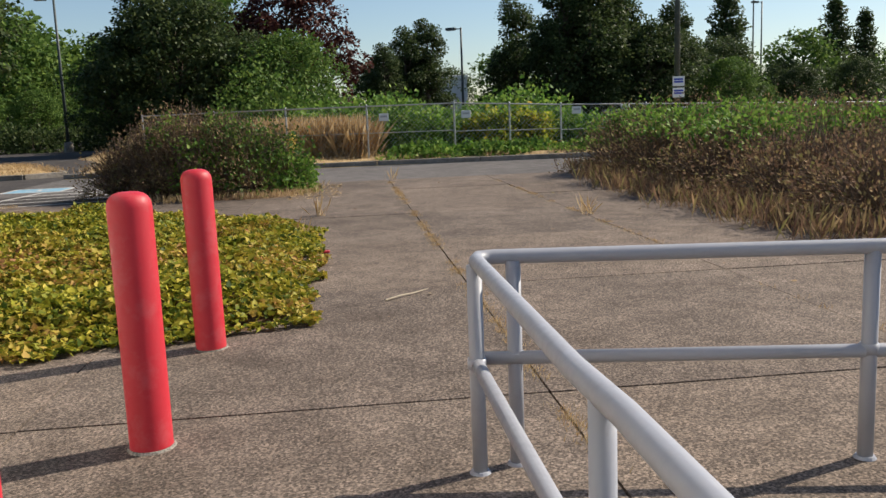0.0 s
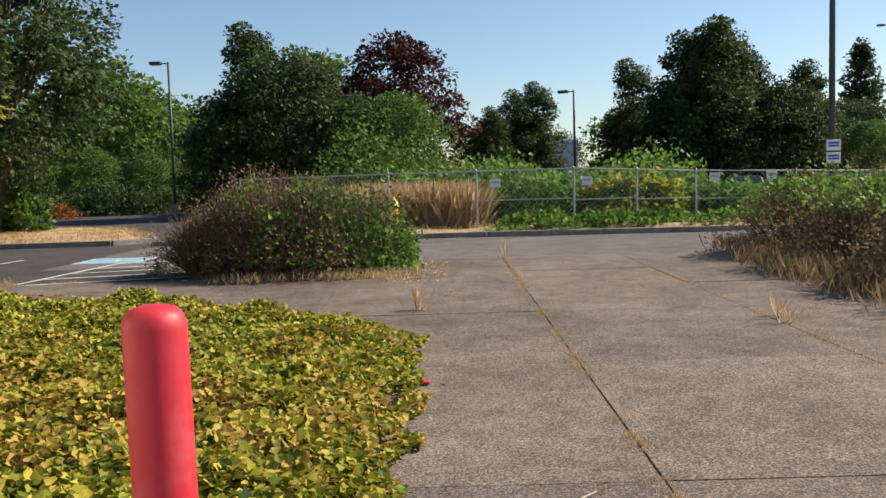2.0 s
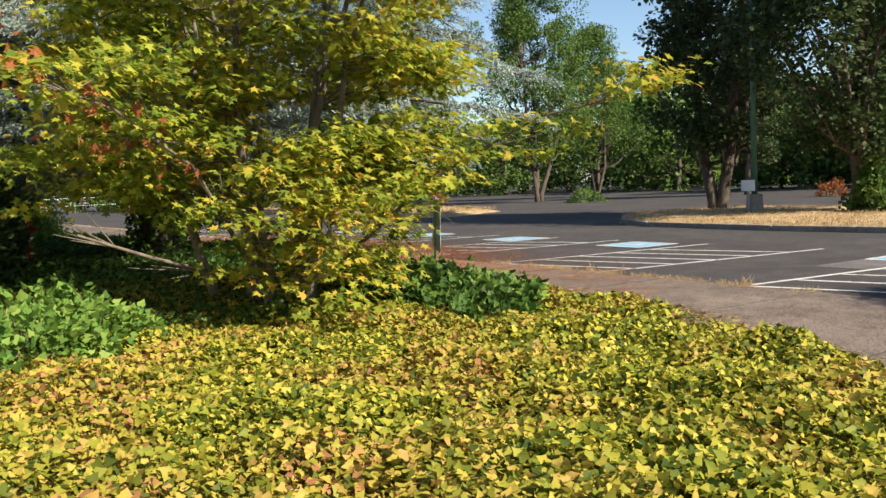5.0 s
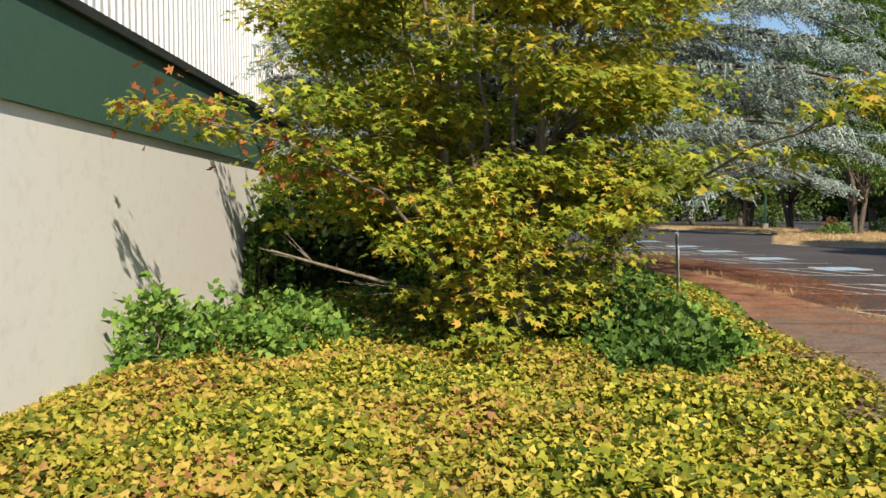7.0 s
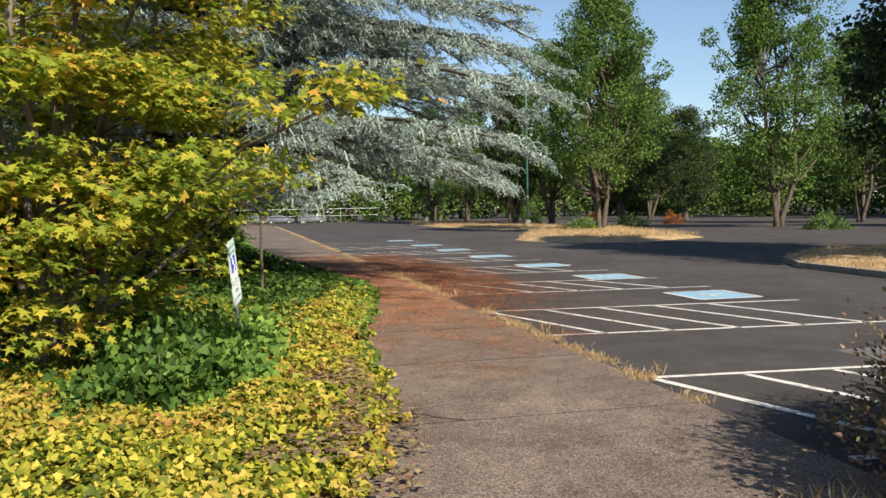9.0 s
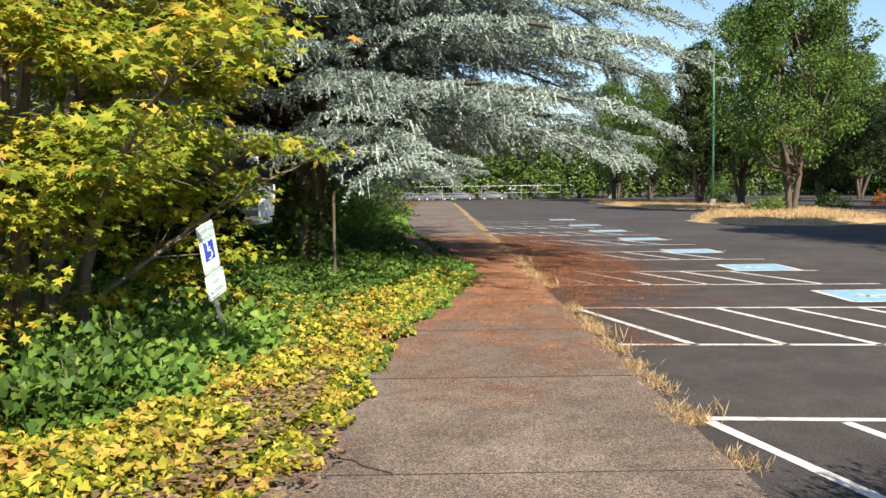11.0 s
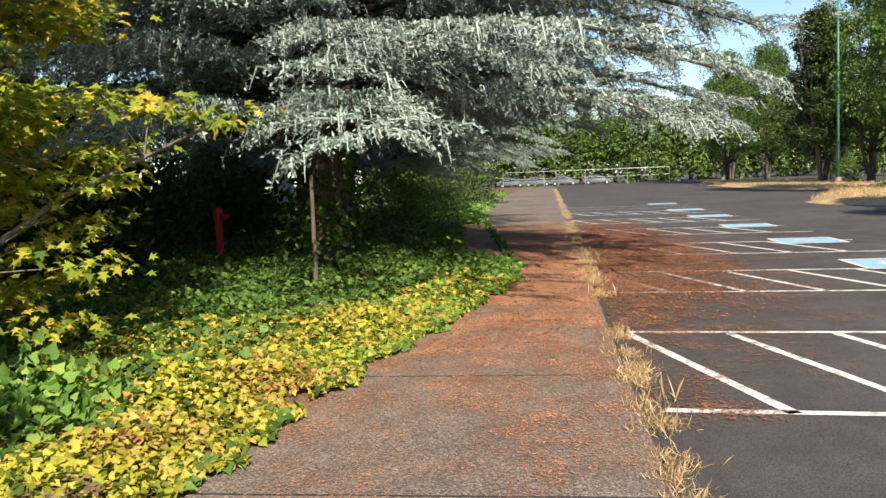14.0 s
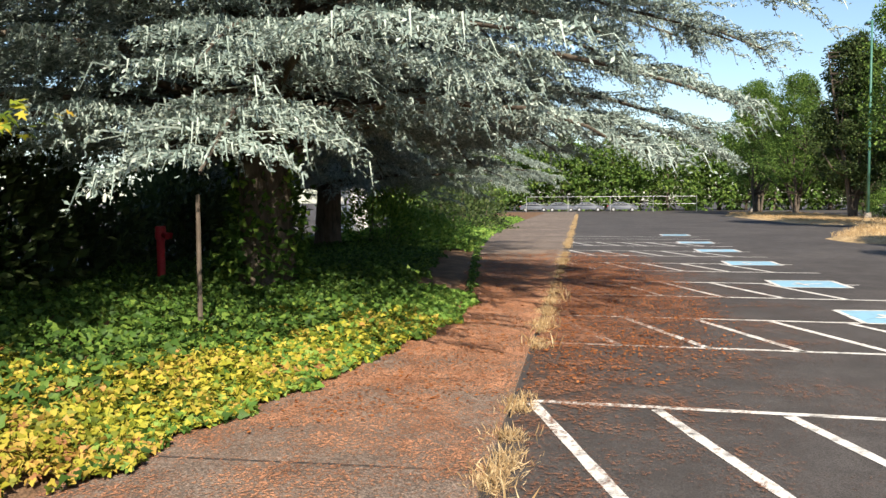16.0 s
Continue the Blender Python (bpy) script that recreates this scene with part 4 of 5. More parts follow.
# the tangled shrub beside the drive
shrub("dry_shrub", "large tangled grey-brown shrub with many dead twigs", [(-4.4, 18.5, 0.25, 1.1, 1.2, 1.35), (-3.7, 18.1, 0.3, 1.25, 1.3, 1.5), (-2.8, 18.1, 0.3, 1.15, 1.3, 1.4), (-5.1, 18.7, 0.1, 0.95, 1.0, 1.1)], M_DRYLEAF, 26000, 0.05, LEAF_OVAL, 1500)
shrub("bramble", "dark green bramble growing over a dry shrub", [(-2.4, 17.7, 0.2, 0.85, 1.0, 1.2), (-2.0, 18.3, 0.3, 0.8, 1.0, 1.3), (-2.9, 17.6, 0.7, 0.6, 0.7, 0.95)], M_IVYDARK, 3200, 0.07, LEAF_IVY, 200)
shrub("bramble", "pale dusty bramble by the drive", [(-1.65, 18.2, 0.1, 0.55, 0.8, 0.8)], M_SHRUB, 1500, 0.07, LEAF_IVY, 60)
shrub("bramble", "sprawling green bramble shoots through a dry shrub", [(-3.4, 17.3, 0.3, 0.7, 0.6, 0.9), (-2.9, 18.2, 1.0, 0.8, 0.8, 0.75), (-4.0, 18.0, 1.1, 0.5, 0.6, 0.6)], M_SHRUB, 1300, 0.075, LEAF_IVY, 60)
# withered row on the other side of the drive
for k, (y, hgt, label) in enumerate([(9.4, 0.95, "withered brown shrub with straw-coloured stems"), (11.6, 1.05, "withered reddish-brown shrub beside the drive"), (14.0, 1.15, "withered brown shrub with some green shoots"), (16.6, 1.25, "withered shrub topped with yellow-green leaves"), (19.2, 1.35, "brown shrub topped with yellow-green leaves")]):
    shrub("withered_shrub", label, [(6.2, y, 0.15, 1.5, 1.35, hgt), (8.3, y + 0.4, 0.2, 1.6, 1.4, hgt + 0.05), (10.6, y, 0.2, 1.7, 1.5, hgt + 0.1)], M_DRYLEAF, 15000, 0.058, LEAF_OVAL, 700)
    if k > 1:
        shrub("bramble", "yellow-green bramble on top of withered shrubs", [(6.6, y + 0.2, hgt * 0.75, 1.2, 1.1, 0.55), (8.8, y + 0.3, hgt * 0.8, 1.3, 1.1, 0.5)], M_SHRUB, 2600, 0.08, LEAF_IVY, 24)
# brambles behind the fence
for x, y, rx, ry, rz, m, lab in [(2.2, 31.8, 2.6, 2.2, 1.7, M_SHRUB, "green bramble thicket behind a wire fence"), (6.0, 32.5, 2.8, 2.4, 2.0, M_SHRUB, "green bramble thicket behind a wire fence"), (5.4, 30.6, 1.6, 1.0, 1.4, M_MAPLE, "yellow-green bramble against a wire fence"),
                                 (9.5, 31.5, 2.5, 1.8, 1.0, M_SHRUB, "low green bramble behind a wire fence"), (0.0, 35.5, 3.0, 3.0, 2.2, M_SHRUB, "tall green bramble thicket"), (-3.6, 40.0, 3.4, 3.0, 3.6, M_TREELIGHT, "tall yellow-green thicket before dark trees")]:
    shrub("bramble_thicket", lab, [(x, y, 0.2, rx, ry, rz), (x + rx * 0.6, y + 0.5, 0.1, rx * 0.6, ry * 0.8, rz * 0.8)], m, 7000, 0.17, LEAF_IVY, 20)
shrub("ground_ivy", "low green ivy spreading before a wire fence", [(2.2, 28.0, 0.0, 1.6, 0.9, 0.55), (4.8, 27.9, 0.0, 1.7, 0.8, 0.6), (7.6, 27.8, 0.0, 1.7, 0.8, 0.5), (10.6, 27.8, 0.0, 1.7, 0.8, 0.45)], M_SHRUB, 8000, 0.12, LEAF_IVY, 8)
# shoots and low shrubs in the lot
shrub("shoots", "leafy suckers round the foot of a tree", [(-16.6, 34.9, 0.2, 0.9, 0.7, 1.8)], M_TREELIGHT, 2200, 0.16, LEAF_IVY, 10)
for x, y in ((-27, 55), (-29.5, 55.5), (-32, 56), (-24, 54.5), (-72, 52), (-95, 54)):
    shrub("low_shrub", "small rust-red rounded shrub in dry grass", [(x, y, 0.0, 0.9, 0.8, 1.0)], M_RUST, 700, 0.16, LEAF_OVAL, 6)
for x, y in ((-66, 45), (-48, 50), (-88, 44), (-56, 36.5)):
    shrub("low_shrub", "small dark green shrub on a parking island", [(x, y, 0.0, 1.6, 1.2, 1.0)], M_TREELIGHT, 900, 0.18, LEAF_OVAL, 6)
for x in (-22, -15, -9):
    shrub("hedge", "long clipped hedge before dark trees", [(x - 4, 62, 0, 4.5, 1.5, 2.0), (x, 61, 0, 4, 1.5, 2.0)], M_TREE, 3500, 0.25, LEAF_OVAL, 6)
shrub("shrub", "yellow-green shrub beyond the cedar", [(-37, 10.8, 0.6, 1.7, 1.5, 2.2), (-40, 11.6, 0.2, 2.0, 1.6, 1.4), (-43.5, 12.2, 0.0, 1.6, 1.2, 0.9)], M_SHRUB, 8000, 0.15, LEAF_OVAL, 40)
shrub("shrub", "dark evergreen shrub in deep shade by a yard wall", [(-28.5, 7.5, 0.2, 3.2, 1.6, 2.4), (-23.5, 7.2, 0.2, 2.0, 1.2, 2.4), (-19.5, 8.2, 0.2, 3.0, 0.9, 3.4), (-16.5, 7.9, 0.2, 1.2, 0.7, 2.8), (-31, 6.5, 0.6, 3.0, 1.2, 3.0)], M_TREE, 20000, 0.22, LEAF_OVAL, 20)
shrub("shrub", "dark evergreen shrub along the path", [(-52, 11, 0.2, 2.6, 2.2, 2.8), (-58, 11.5, 0.2, 2.8, 2.2, 3.0)], M_TREE, 5000, 0.2, LEAF_OVAL, 20)
# shrubs at the foot of the white wall and the maple
shrub("shrub", "light green leafy shrub against a white wall", [(-8.6, 8.0, 0.1, 0.9, 0.75, 0.65), (-9.4, 8.6, 0.1, 0.9, 0.8, 0.6), (-8.0, 7.5, 0.1, 0.4, 0.4, 0.9)], M_SHRUB, 4200, 0.085, LEAF_IVY, 60)
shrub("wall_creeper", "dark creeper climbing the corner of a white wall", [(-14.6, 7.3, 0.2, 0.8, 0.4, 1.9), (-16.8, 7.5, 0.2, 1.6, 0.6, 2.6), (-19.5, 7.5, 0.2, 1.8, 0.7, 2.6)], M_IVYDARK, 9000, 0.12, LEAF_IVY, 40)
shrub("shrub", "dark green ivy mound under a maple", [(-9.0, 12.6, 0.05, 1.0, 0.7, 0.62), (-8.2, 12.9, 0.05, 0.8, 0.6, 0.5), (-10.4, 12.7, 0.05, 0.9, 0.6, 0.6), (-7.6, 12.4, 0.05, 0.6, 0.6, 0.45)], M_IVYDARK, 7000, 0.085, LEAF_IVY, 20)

shrub("ivy_mound", "mid-green leafy ivy mound round a leaning sign post", [(-9.3, 13.1, 0.05, 1.0, 0.6, 0.5), (-10.3, 13.45, 0.05, 0.7, 0.45, 0.45), (-8.4, 13.2, 0.05, 0.8, 0.5, 0.4)], M_SHRUB, 5200, 0.085, LEAF_IVY, 12)


# ---- the maple ----
def maple():
    t = thing("maple_tree", -10.4, 11.2, 0, "multi-stemmed maple with yellow-green leaves turning orange", "tree")
    tips = []
    for s in range(11):
        wood = bmesh.new()
        a = s * math.tau / 11 + rng.uniform(-0.2, 0.2)
        b = Vector((rng.uniform(0.1, 0.8) * math.cos(a), rng.uniform(0.1, 0.8) * math.sin(a), 0))
        out = rng.uniform(0.5, 2.3)
        h = rng.uniform(3.8, 6.9)
        pts = [b + Vector((0, 0, -0.1))]
        for k in range(1, 7):
            f = k / 6
            pts.append(b + Vector((out * f ** 1.3 * math.cos(a) + rng.normal(0, 0.06), out * f ** 1.3 * math.sin(a) + rng.normal(0, 0.06), h * f)))
        add_tube(wood, pts, [0.075, 0.062, 0.05, 0.04, 0.03, 0.02, 0.008], 7, False)
        for k in range(2, 7):
            for _ in range(4):
                aa = a + rng.uniform(-1.4, 1.4)
                ln = rng.uniform(0.7, 1.9) * (1.15 - k / 12)
                p0 = pts[k] if k < 6 else pts[5].lerp(pts[6], 0.5)
                p1 = p0 + Vector((ln * math.cos(aa), ln * math.sin(aa), rng.uniform(-0.25, 0.55)))
                m = p0.lerp(p1, 0.5) + Vector((0, 0, 0.12))
                add_tube(wood, [p0, m, p1], [0.02, 0.013, 0.004], 5, False)
                tips += [p1, p1 + Vector((rng.normal(0, 0.35), rng.normal(0, 0.35), rng.normal(0, 0.2))), p0.lerp(p1, 0.7) + Vector((rng.normal(0, 0.2), rng.normal(0, 0.2), 0.05))]
        part("stem", wood, M_MAPLEBARK, t, smooth=True)
    # long low limbs reaching out over the ivy and to the wall
    for p in ([(0.4, 0.6, 0.6), (1.5, 1.5, 1.7), (2.6, 2.3, 2.35), (3.5, 2.8, 2.5)], [(0.5, -0.4, 0.6), (1.6, -1.4, 1.9), (2.4, -2.3, 2.4), (3.0, -3.1, 2.6)], [(0.2, -0.3, 0.5), (1.2, -1.8, 1.0), (1.9, -2.6, 1.3)], 
              [(-0.3, 0.5, 0.5), (-1.2, 1.8, 1.6), (-2.0, 2.8, 2.2)]):
        wood = bmesh.new()
        v = [Vector(q) for q in p]
        add_tube(wood, v, [0.032, 0.022, 0.014, 0.006][:len(v)], 6, False)
        for k in range(len(v) - 1):
            for _ in range(5):
                q = v[k].lerp(v[k + 1], rng.uniform(0.4, 1.0)) + Vector((rng.normal(0, 0.3), rng.normal(0, 0.3), rng.uniform(-0.15, 0.4)))
                add_tube(wood, [v[k].lerp(v[k + 1], 0.5), q], [0.01, 0.003], 4, False)
                if p[1][2] > 1.1:
                    tips.append(q)
        part("limb", wood, M_MAPLEBARK, t, smooth=True)
    # a skirt of leaves hanging to the ivy
    for a in np.arange(-0.6, 3.3, 0.28):
        for z in (0.7, 1.15, 1.6):
            rr = 2.2 + 0.3 * rng.normal() + 0.25 * (z - 1)
            tips.append(Vector((1.0 * rr * math.cos(a) * 0.85, rr * math.sin(a) * 0.85, z + rng.normal(0, 0.12))))
    for z in np.arange(0.25, 2.2, 0.17):
        tips.append(Vector((2.5 + rng.normal(0, 0.12), -0.2 + rng.normal(0, 0.15), z)))
    tips = np.array([tuple(q) for q in tips])
    tips = tips[~((np.abs(tips[:, 0] - 0.5) < 1.5) & (tips[:, 1] > 1.4) & (tips[:, 2] < 1.95))]
    sunward = np.array([0.756, 0.26, 0.6])
    rel = tips - np.array([0.3, 2.2, 1.15])
    lit = np.linalg.norm(rel - (rel @ sunward)[:, None] * sunward, axis=1) < 0.62
    tips = tips[~(lit & (rel @ sunward > 0))]
    per = 70
    idx = np.repeat(np.arange(len(tips)), per)
    off = rng.normal(size=(len(idx), 3)) * np.array([0.2, 0.2, 0.055])
    pos = tips[idx] + off
    pos[:, 2] = np.maximum(pos[:, 2], 0.2)
    along = off * np.array([1, 1, 0.3]) + 0.15 * rand_dirs(len(pos)) + np.array([0, 0, -0.1])
    nrm = np.array([0.25, 0.2, 1.0]) + 0.55 * rand_dirs(len(pos))
    link_mesh("foliage", leaves_mesh("foliage", pos, along, nrm, 0.094 * rng.uniform(0.6, 1.25, len(pos)), LEAF_MAPLE), M_MAPLE, t)
    red = np.array([(2.4, -2.5, 2.45), (2.8, -3.0, 2.6), (3.2, -3.3, 2.7), (2.1, -2.2, 2.25), (1.7, -1.6, 1.95)])
    idx = np.repeat(np.arange(len(red)), 26)
    pos = red[idx] + rng.normal(size=(len(idx), 3)) * 0.16
    link_mesh("reddened_leaves", leaves_mesh("reddened_leaves", pos, rand_dirs(len(pos)) + np.array([0, 0, -0.4]), rand_dirs(len(pos)) + np.array([0, 0, 0.8]), 0.1 * rng.uniform(0.6, 1.2, len(pos)), LEAF_MAPLE), M_RUST, t, "leaves turned rust red")
    return t


maple()


# ---- the blue cedar ----
def cedar(x, y, height):
    t = thing("blue_atlas_cedar", x, y, 0, "huge blue-grey cedar with long drooping branches over the path", "tree")
    wood, fingers = bmesh.new(), []
    add_tube(wood, [(0, 0, -0.2), (0, 0, 0.6), (0.1, 0, 3), (0.0, 0.1, 7), (0.1, 0, height)], [0.62, 0.5, 0.42, 0.28, 0.04], 12)
    levels = [2.5 + 0.52 * k for k in range(14)] + [10.0, 11.2, 12.4, 13.8]
    for lv, z in enumerate(levels):
        f = (z - 2.5) / (height - 2.5)
        n = 13 if lv < 11 else 8
        for k in range(n):
            a = k * math.tau / n + lv * 0.77 + rng.uniform(-0.2, 0.2)
            toward = math.cos(a - 0.1)
            R = (7.9 + 0.9 * toward + 0.8 * max(0.0, math.cos(a - 0.95)) * min(1.0, lv / 4)) * (1.0 - 0.6 * f ** 1.5) * rng.uniform(0.72, 1.06)
            zz = z + rng.uniform(-0.35, 0.4)
            droop = rng.uniform(0.5, 1.0 if lv < 2 else 1.45) * (1 - 0.55 * f) + 0.12 * max(0.0, toward) * (lv < 3)
            bend = rng.uniform(-0.18, 0.18)
            pts = [Vector((R * g * math.cos(a + bend * g), R * g * math.sin(a + bend * g), zz + 1.0 * math.sin(g * 2.0) - droop * g * g * 1.35 + rng.normal(0, 0.03))) for g in [q / 9 for q in range(10)]]
            add_tube(wood, pts, [0.085 * (1 - q / 10) + 0.006 for q in range(10)], 5, False)
            fwd = Vector((math.cos(a), math.sin(a), 0))
            side = Vector((-fwd.y, fwd.x, 0))
            # dead inner twigs
            for q in range(1, 5):
                for _ in range(2):
                    p0 = pts[q].lerp(pts[q - 1], rng.uniform())
                    add_tube(wood, [p0, p0 + side * rng.normal(0, 0.5) + fwd * 0.3 + Vector((0, 0, rng.uniform(-0.5, 0.05)))], [0.012, 0.004], 3, False)
            for q in range(3, 10):
                for s in (-1, 1, -1, 1, -1, 1):
                    ln = (0.45 + 0.55 * R / 8) * (1.25 - 0.085 * q) * rng.uniform(0.55, 1.3) * 1.35
                    p0 = pts[q].lerp(pts[q - 1], rng.uniform(0, 1))
                    drop = rng.uniform(0.25, 0.7)
                    br = [p0 + side * (s * ln * w / 4) + fwd * (ln * 0.8 * w / 4) + Vector((0, 0, 0.1 * w / 4 - drop * ln * (w / 4) ** 2)) for w in range(5)]
                    fingers.append((br[0], br[2], br[4], 0.03))
                    for w in range(1, 5):
                        for e in (-1, 1):
                            l2 = rng.uniform(0.16, 0.42)
                            d2 = (side * (s * 0.5) + fwd * (0.6 + 0.2 * e) + side * (e * 0.45 * s)).normalized()
                            p1 = br[w].lerp(br[w - 1], rng.uniform(0, 1))
                            fingers.append((p1, p1 + d2 * l2 * 0.5 + Vector((0, 0, 0.01)), p1 + d2 * l2 * 0.85 - Vector((0, 0, l2 * rng.uniform(0.1, 0.75))), 0.03))
            for q in range(3, 10):
                fingers.append((pts[q - 1], pts[q - 1].lerp(pts[q], 0.5) + Vector((0, 0, 0.03)), pts[q], 0.045))
    part("trunk", wood, M_BARK, t, smooth=True)
    F = np.array([[tuple(a), tuple(b), tuple(c)] for a, b, c, _ in fingers])
    W = np.array([w for *_, w in fingers])
    # the body of each spray: a tapered three-sided sleeve
    ring = np.array([(math.cos(k * math.tau / 3), math.sin(k * math.tau / 3)) for k in range(3)])
    ax = F[:, 2] - F[:, 0]
    ax /= np.linalg.norm(ax, axis=1, keepdims=True) + 1e-9
    u = np.cross(ax, np.array([0.13, 0.21, 0.97]))
    u /= np.linalg.norm(u, axis=1, keepdims=True) + 1e-9
    v = np.cross(ax, u)
    co = F[:, :, None] + (W[:, None] * np.array([0.24, 0.34, 0.08]))[:, :, None, None] * (ring[None, None, :, 0, None] * u[:, None, None] + ring[None, None, :, 1, None] * v[:, None, None])
    base = (np.arange(len(F)) * 9)[:, None, None]
    quad = np.array([(r * 3 + k, r * 3 + (k + 1) % 3, r * 3 + 3 + (k + 1) % 3, r * 3 + 3 + k) for r in range(2) for k in range(3)])
    me = bpy.data.meshes.new("spray")
    me.from_pydata(co.reshape(-1, 3).tolist(), [], (base + quad[None]).reshape(-1, 4).tolist())
    tagged(link_mesh("spray", me, M_CEDAR, t), kind="stuff")
    # needles bristling out of the sleeves
    ln = np.linalg.norm(F[:, 2] - F[:, 0], axis=1)
    idx = np.repeat(np.arange(len(F)), np.maximum(4, (ln * 46).astype(int)))
    g = rng.uniform(0.0, 1.05, len(idx))[:, None]
    P = F[idx, 0] * (1 - g) ** 2 + F[idx, 1] * 2 * g * (1 - g) + F[idx, 2] * g ** 2
    P = P + rng.normal(size=P.shape) * W[idx, None] * 0.5
    A = ax[idx] * 0.8 + rand_dirs(len(idx)) + np.array([0, 0, 0.25])
    link_mesh("needles", leaves_mesh("needles", P, A, rand_dirs(len(P)), 0.062 * rng.uniform(0.6, 1.25, len(P)), LEAF_TUFT), M_CEDAR, t)
    return t


blue_cedar = cedar(-21.3, 12.5, 16.5)
copy_thing(blue_cedar, pose(-34.5, 9.6, 0, 0, 0, 140) @ Matrix.Diagonal((0.9, 0.9, 0.85, 1)))
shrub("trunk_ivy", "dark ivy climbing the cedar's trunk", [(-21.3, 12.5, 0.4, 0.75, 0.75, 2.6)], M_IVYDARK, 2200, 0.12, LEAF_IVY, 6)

# ---- ivy carpet ----
def ivy(name, poly, n, mat, label, size, top=0.3, box_=None, lo=0.0):
    xs, ys = [p[0] for p in poly], [p[1] for p in poly]
    x0, x1, y0, y1 = box_ or (min(xs), max(xs), min(ys), max(ys))
    x, y = rng.uniform(x0, x1, n), rng.uniform(y0, y1, n)
    grown = edge_distance(poly, x, y) + 0.22 * waves(x, y, 3.1)
    k = (inside(poly, x, y) & (grown > lo)) | (~inside(poly, x, y) & (edge_distance(poly, x, y) < 0.1 + 0.16 * waves(x, y, 3.7)) & (y < 17.0) & (x < -0.6) & (y > 5.2) & (x > -60))
    x, y = x[k], y[k]
    d = np.where(inside(poly, x, y), edge_distance(poly, x, y), 0)
    z = 0.03 + (top * (0.72 + 0.35 * waves(x, y, 1.6) + 0.12 * waves(x, y, 5.0))) * np.clip(d / 0.55 + 0.12, 0, 1) * rng.uniform(0.55, 1.08, len(x))
    z = np.maximum(z, 0.02)
    pos = np.stack([x, y, z], 1)
    along = rand_dirs(len(x)) * np.array([1, 1, 0.6])
    nrm = np.array([0.3, 0.15, 1.0]) + 0.85 * rand_dirs(len(x))
    ob = tagged(link_mesh(name, leaves_mesh(name, pos, along, nrm, size * rng.uniform(0.6, 1.25, len(x)), LEAF_IVY), mat), label, "ivy", "", "stuff")
    return ob


ivy("ivy", IVY_BED, 310000, M_IVY, "dense carpet of yellowing green ivy", 0.055, 0.3, (-14.5, -0.6, 5.2, 15.4))
# ivy beneath the trees takes the darker tones, which carry part of the shade
ivy("ivy", IVY_BED, 110000, M_IVYDARK, "dark green ivy under the trees, shade put into its tones", 0.08, 0.34, (-36.0, -9.0, 6.9, 16.0), 0.9)
ivy("ivy", IVY_BED, 22000, M_SHRUB, "bright green ivy along the path edge", 0.075, 0.22, (-22.0, -12.0, 13.4, 16.4))
ivy("ivy", IVY_BED, 16000, M_IVY, "yellow-green ivy along the path edge", 0.07, 0.23, (-18.5, -14.0, 13.6, 16.4))
ivy("ivy", IVY_BED, 42000, M_SHRUB, "bright green ivy beyond the cedar", 0.14, 0.3, (-80.0, -34.0, 7.0, 14.4))


# ---- dry grass, litter, weeds ----
def blades(name, x, y, z, n_each, height, spread, label, mat=M_BLADE, kind="stuff", category="dry grass", lean=0.55):
    x, y, z = np.asarray(x, float), np.asarray(y, float), np.asarray(z, float)
    idx = np.repeat(np.arange(len(x)), n_each)
    pos = np.stack([x[idx] + rng.normal(0, spread, len(idx)), y[idx] + rng.normal(0, spread, len(idx)), z[idx]], 1)
    along = np.array([0, 0, 1.0]) + lean * rand_dirs(len(idx))
    along[:, 2] = np.abs(along[:, 2])
    return tagged(link_mesh(name, leaves_mesh(name, pos, along, rand_dirs(len(idx)), height * rng.uniform(0.4, 1.2, len(idx)), LEAF_BLADE), mat), label, category, "", kind)


xs = rng.uniform(-110, -6.6, 2300)
dens = waves(xs, xs * 0.3, 2.3) > 0.0
xs = xs[dens]
blades("dry_grass", xs, 17.4 + rng.normal(0, 0.05, len(xs)), np.full(len(xs), -0.02), 34, 0.085, 0.06, "dry straw-coloured grass growing in the path edge", lean=1.1)
xs = rng.uniform(-24, -6.4, 12)
blades("weeds", xs, 17.45 + rng.normal(0, 0.1, 12), np.full(12, -0.02), 9, 0.2, 0.06, "tall dry weed stalks at the path edge")


def scatter(poly, n):
    x = rng.uniform(min(p[0] for p in poly), max(p[0] for p in poly), n)
    y = rng.uniform(min(p[1] for p in poly), max(p[1] for p in poly), n)
    k = inside(poly, x, y)
    return x[k], y[k]


for poly, n, h in ((ISLAND, 4200, 0.16), (VERGE, 5200, 0.25), (FAR_ISLAND, 2500, 0.25), (LAMP_ISLAND, 2500, 0.25)):
    x, y = scatter(poly, n)
    blades("dry_grass", x, y, np.full(len(x), 0.1), 8, h, 0.14, "dry straw-coloured grass on rough ground")
x, y = scatter([(-3.6, 29.9), (0.3, 29.3), (0.2, 32.0), (-4.0, 33.0)], 1100)
blades("tall_grass", x, y, np.full(len(x), 0.1), 14, 1.35, 0.16, "tall dry blond grass against a wire fence")
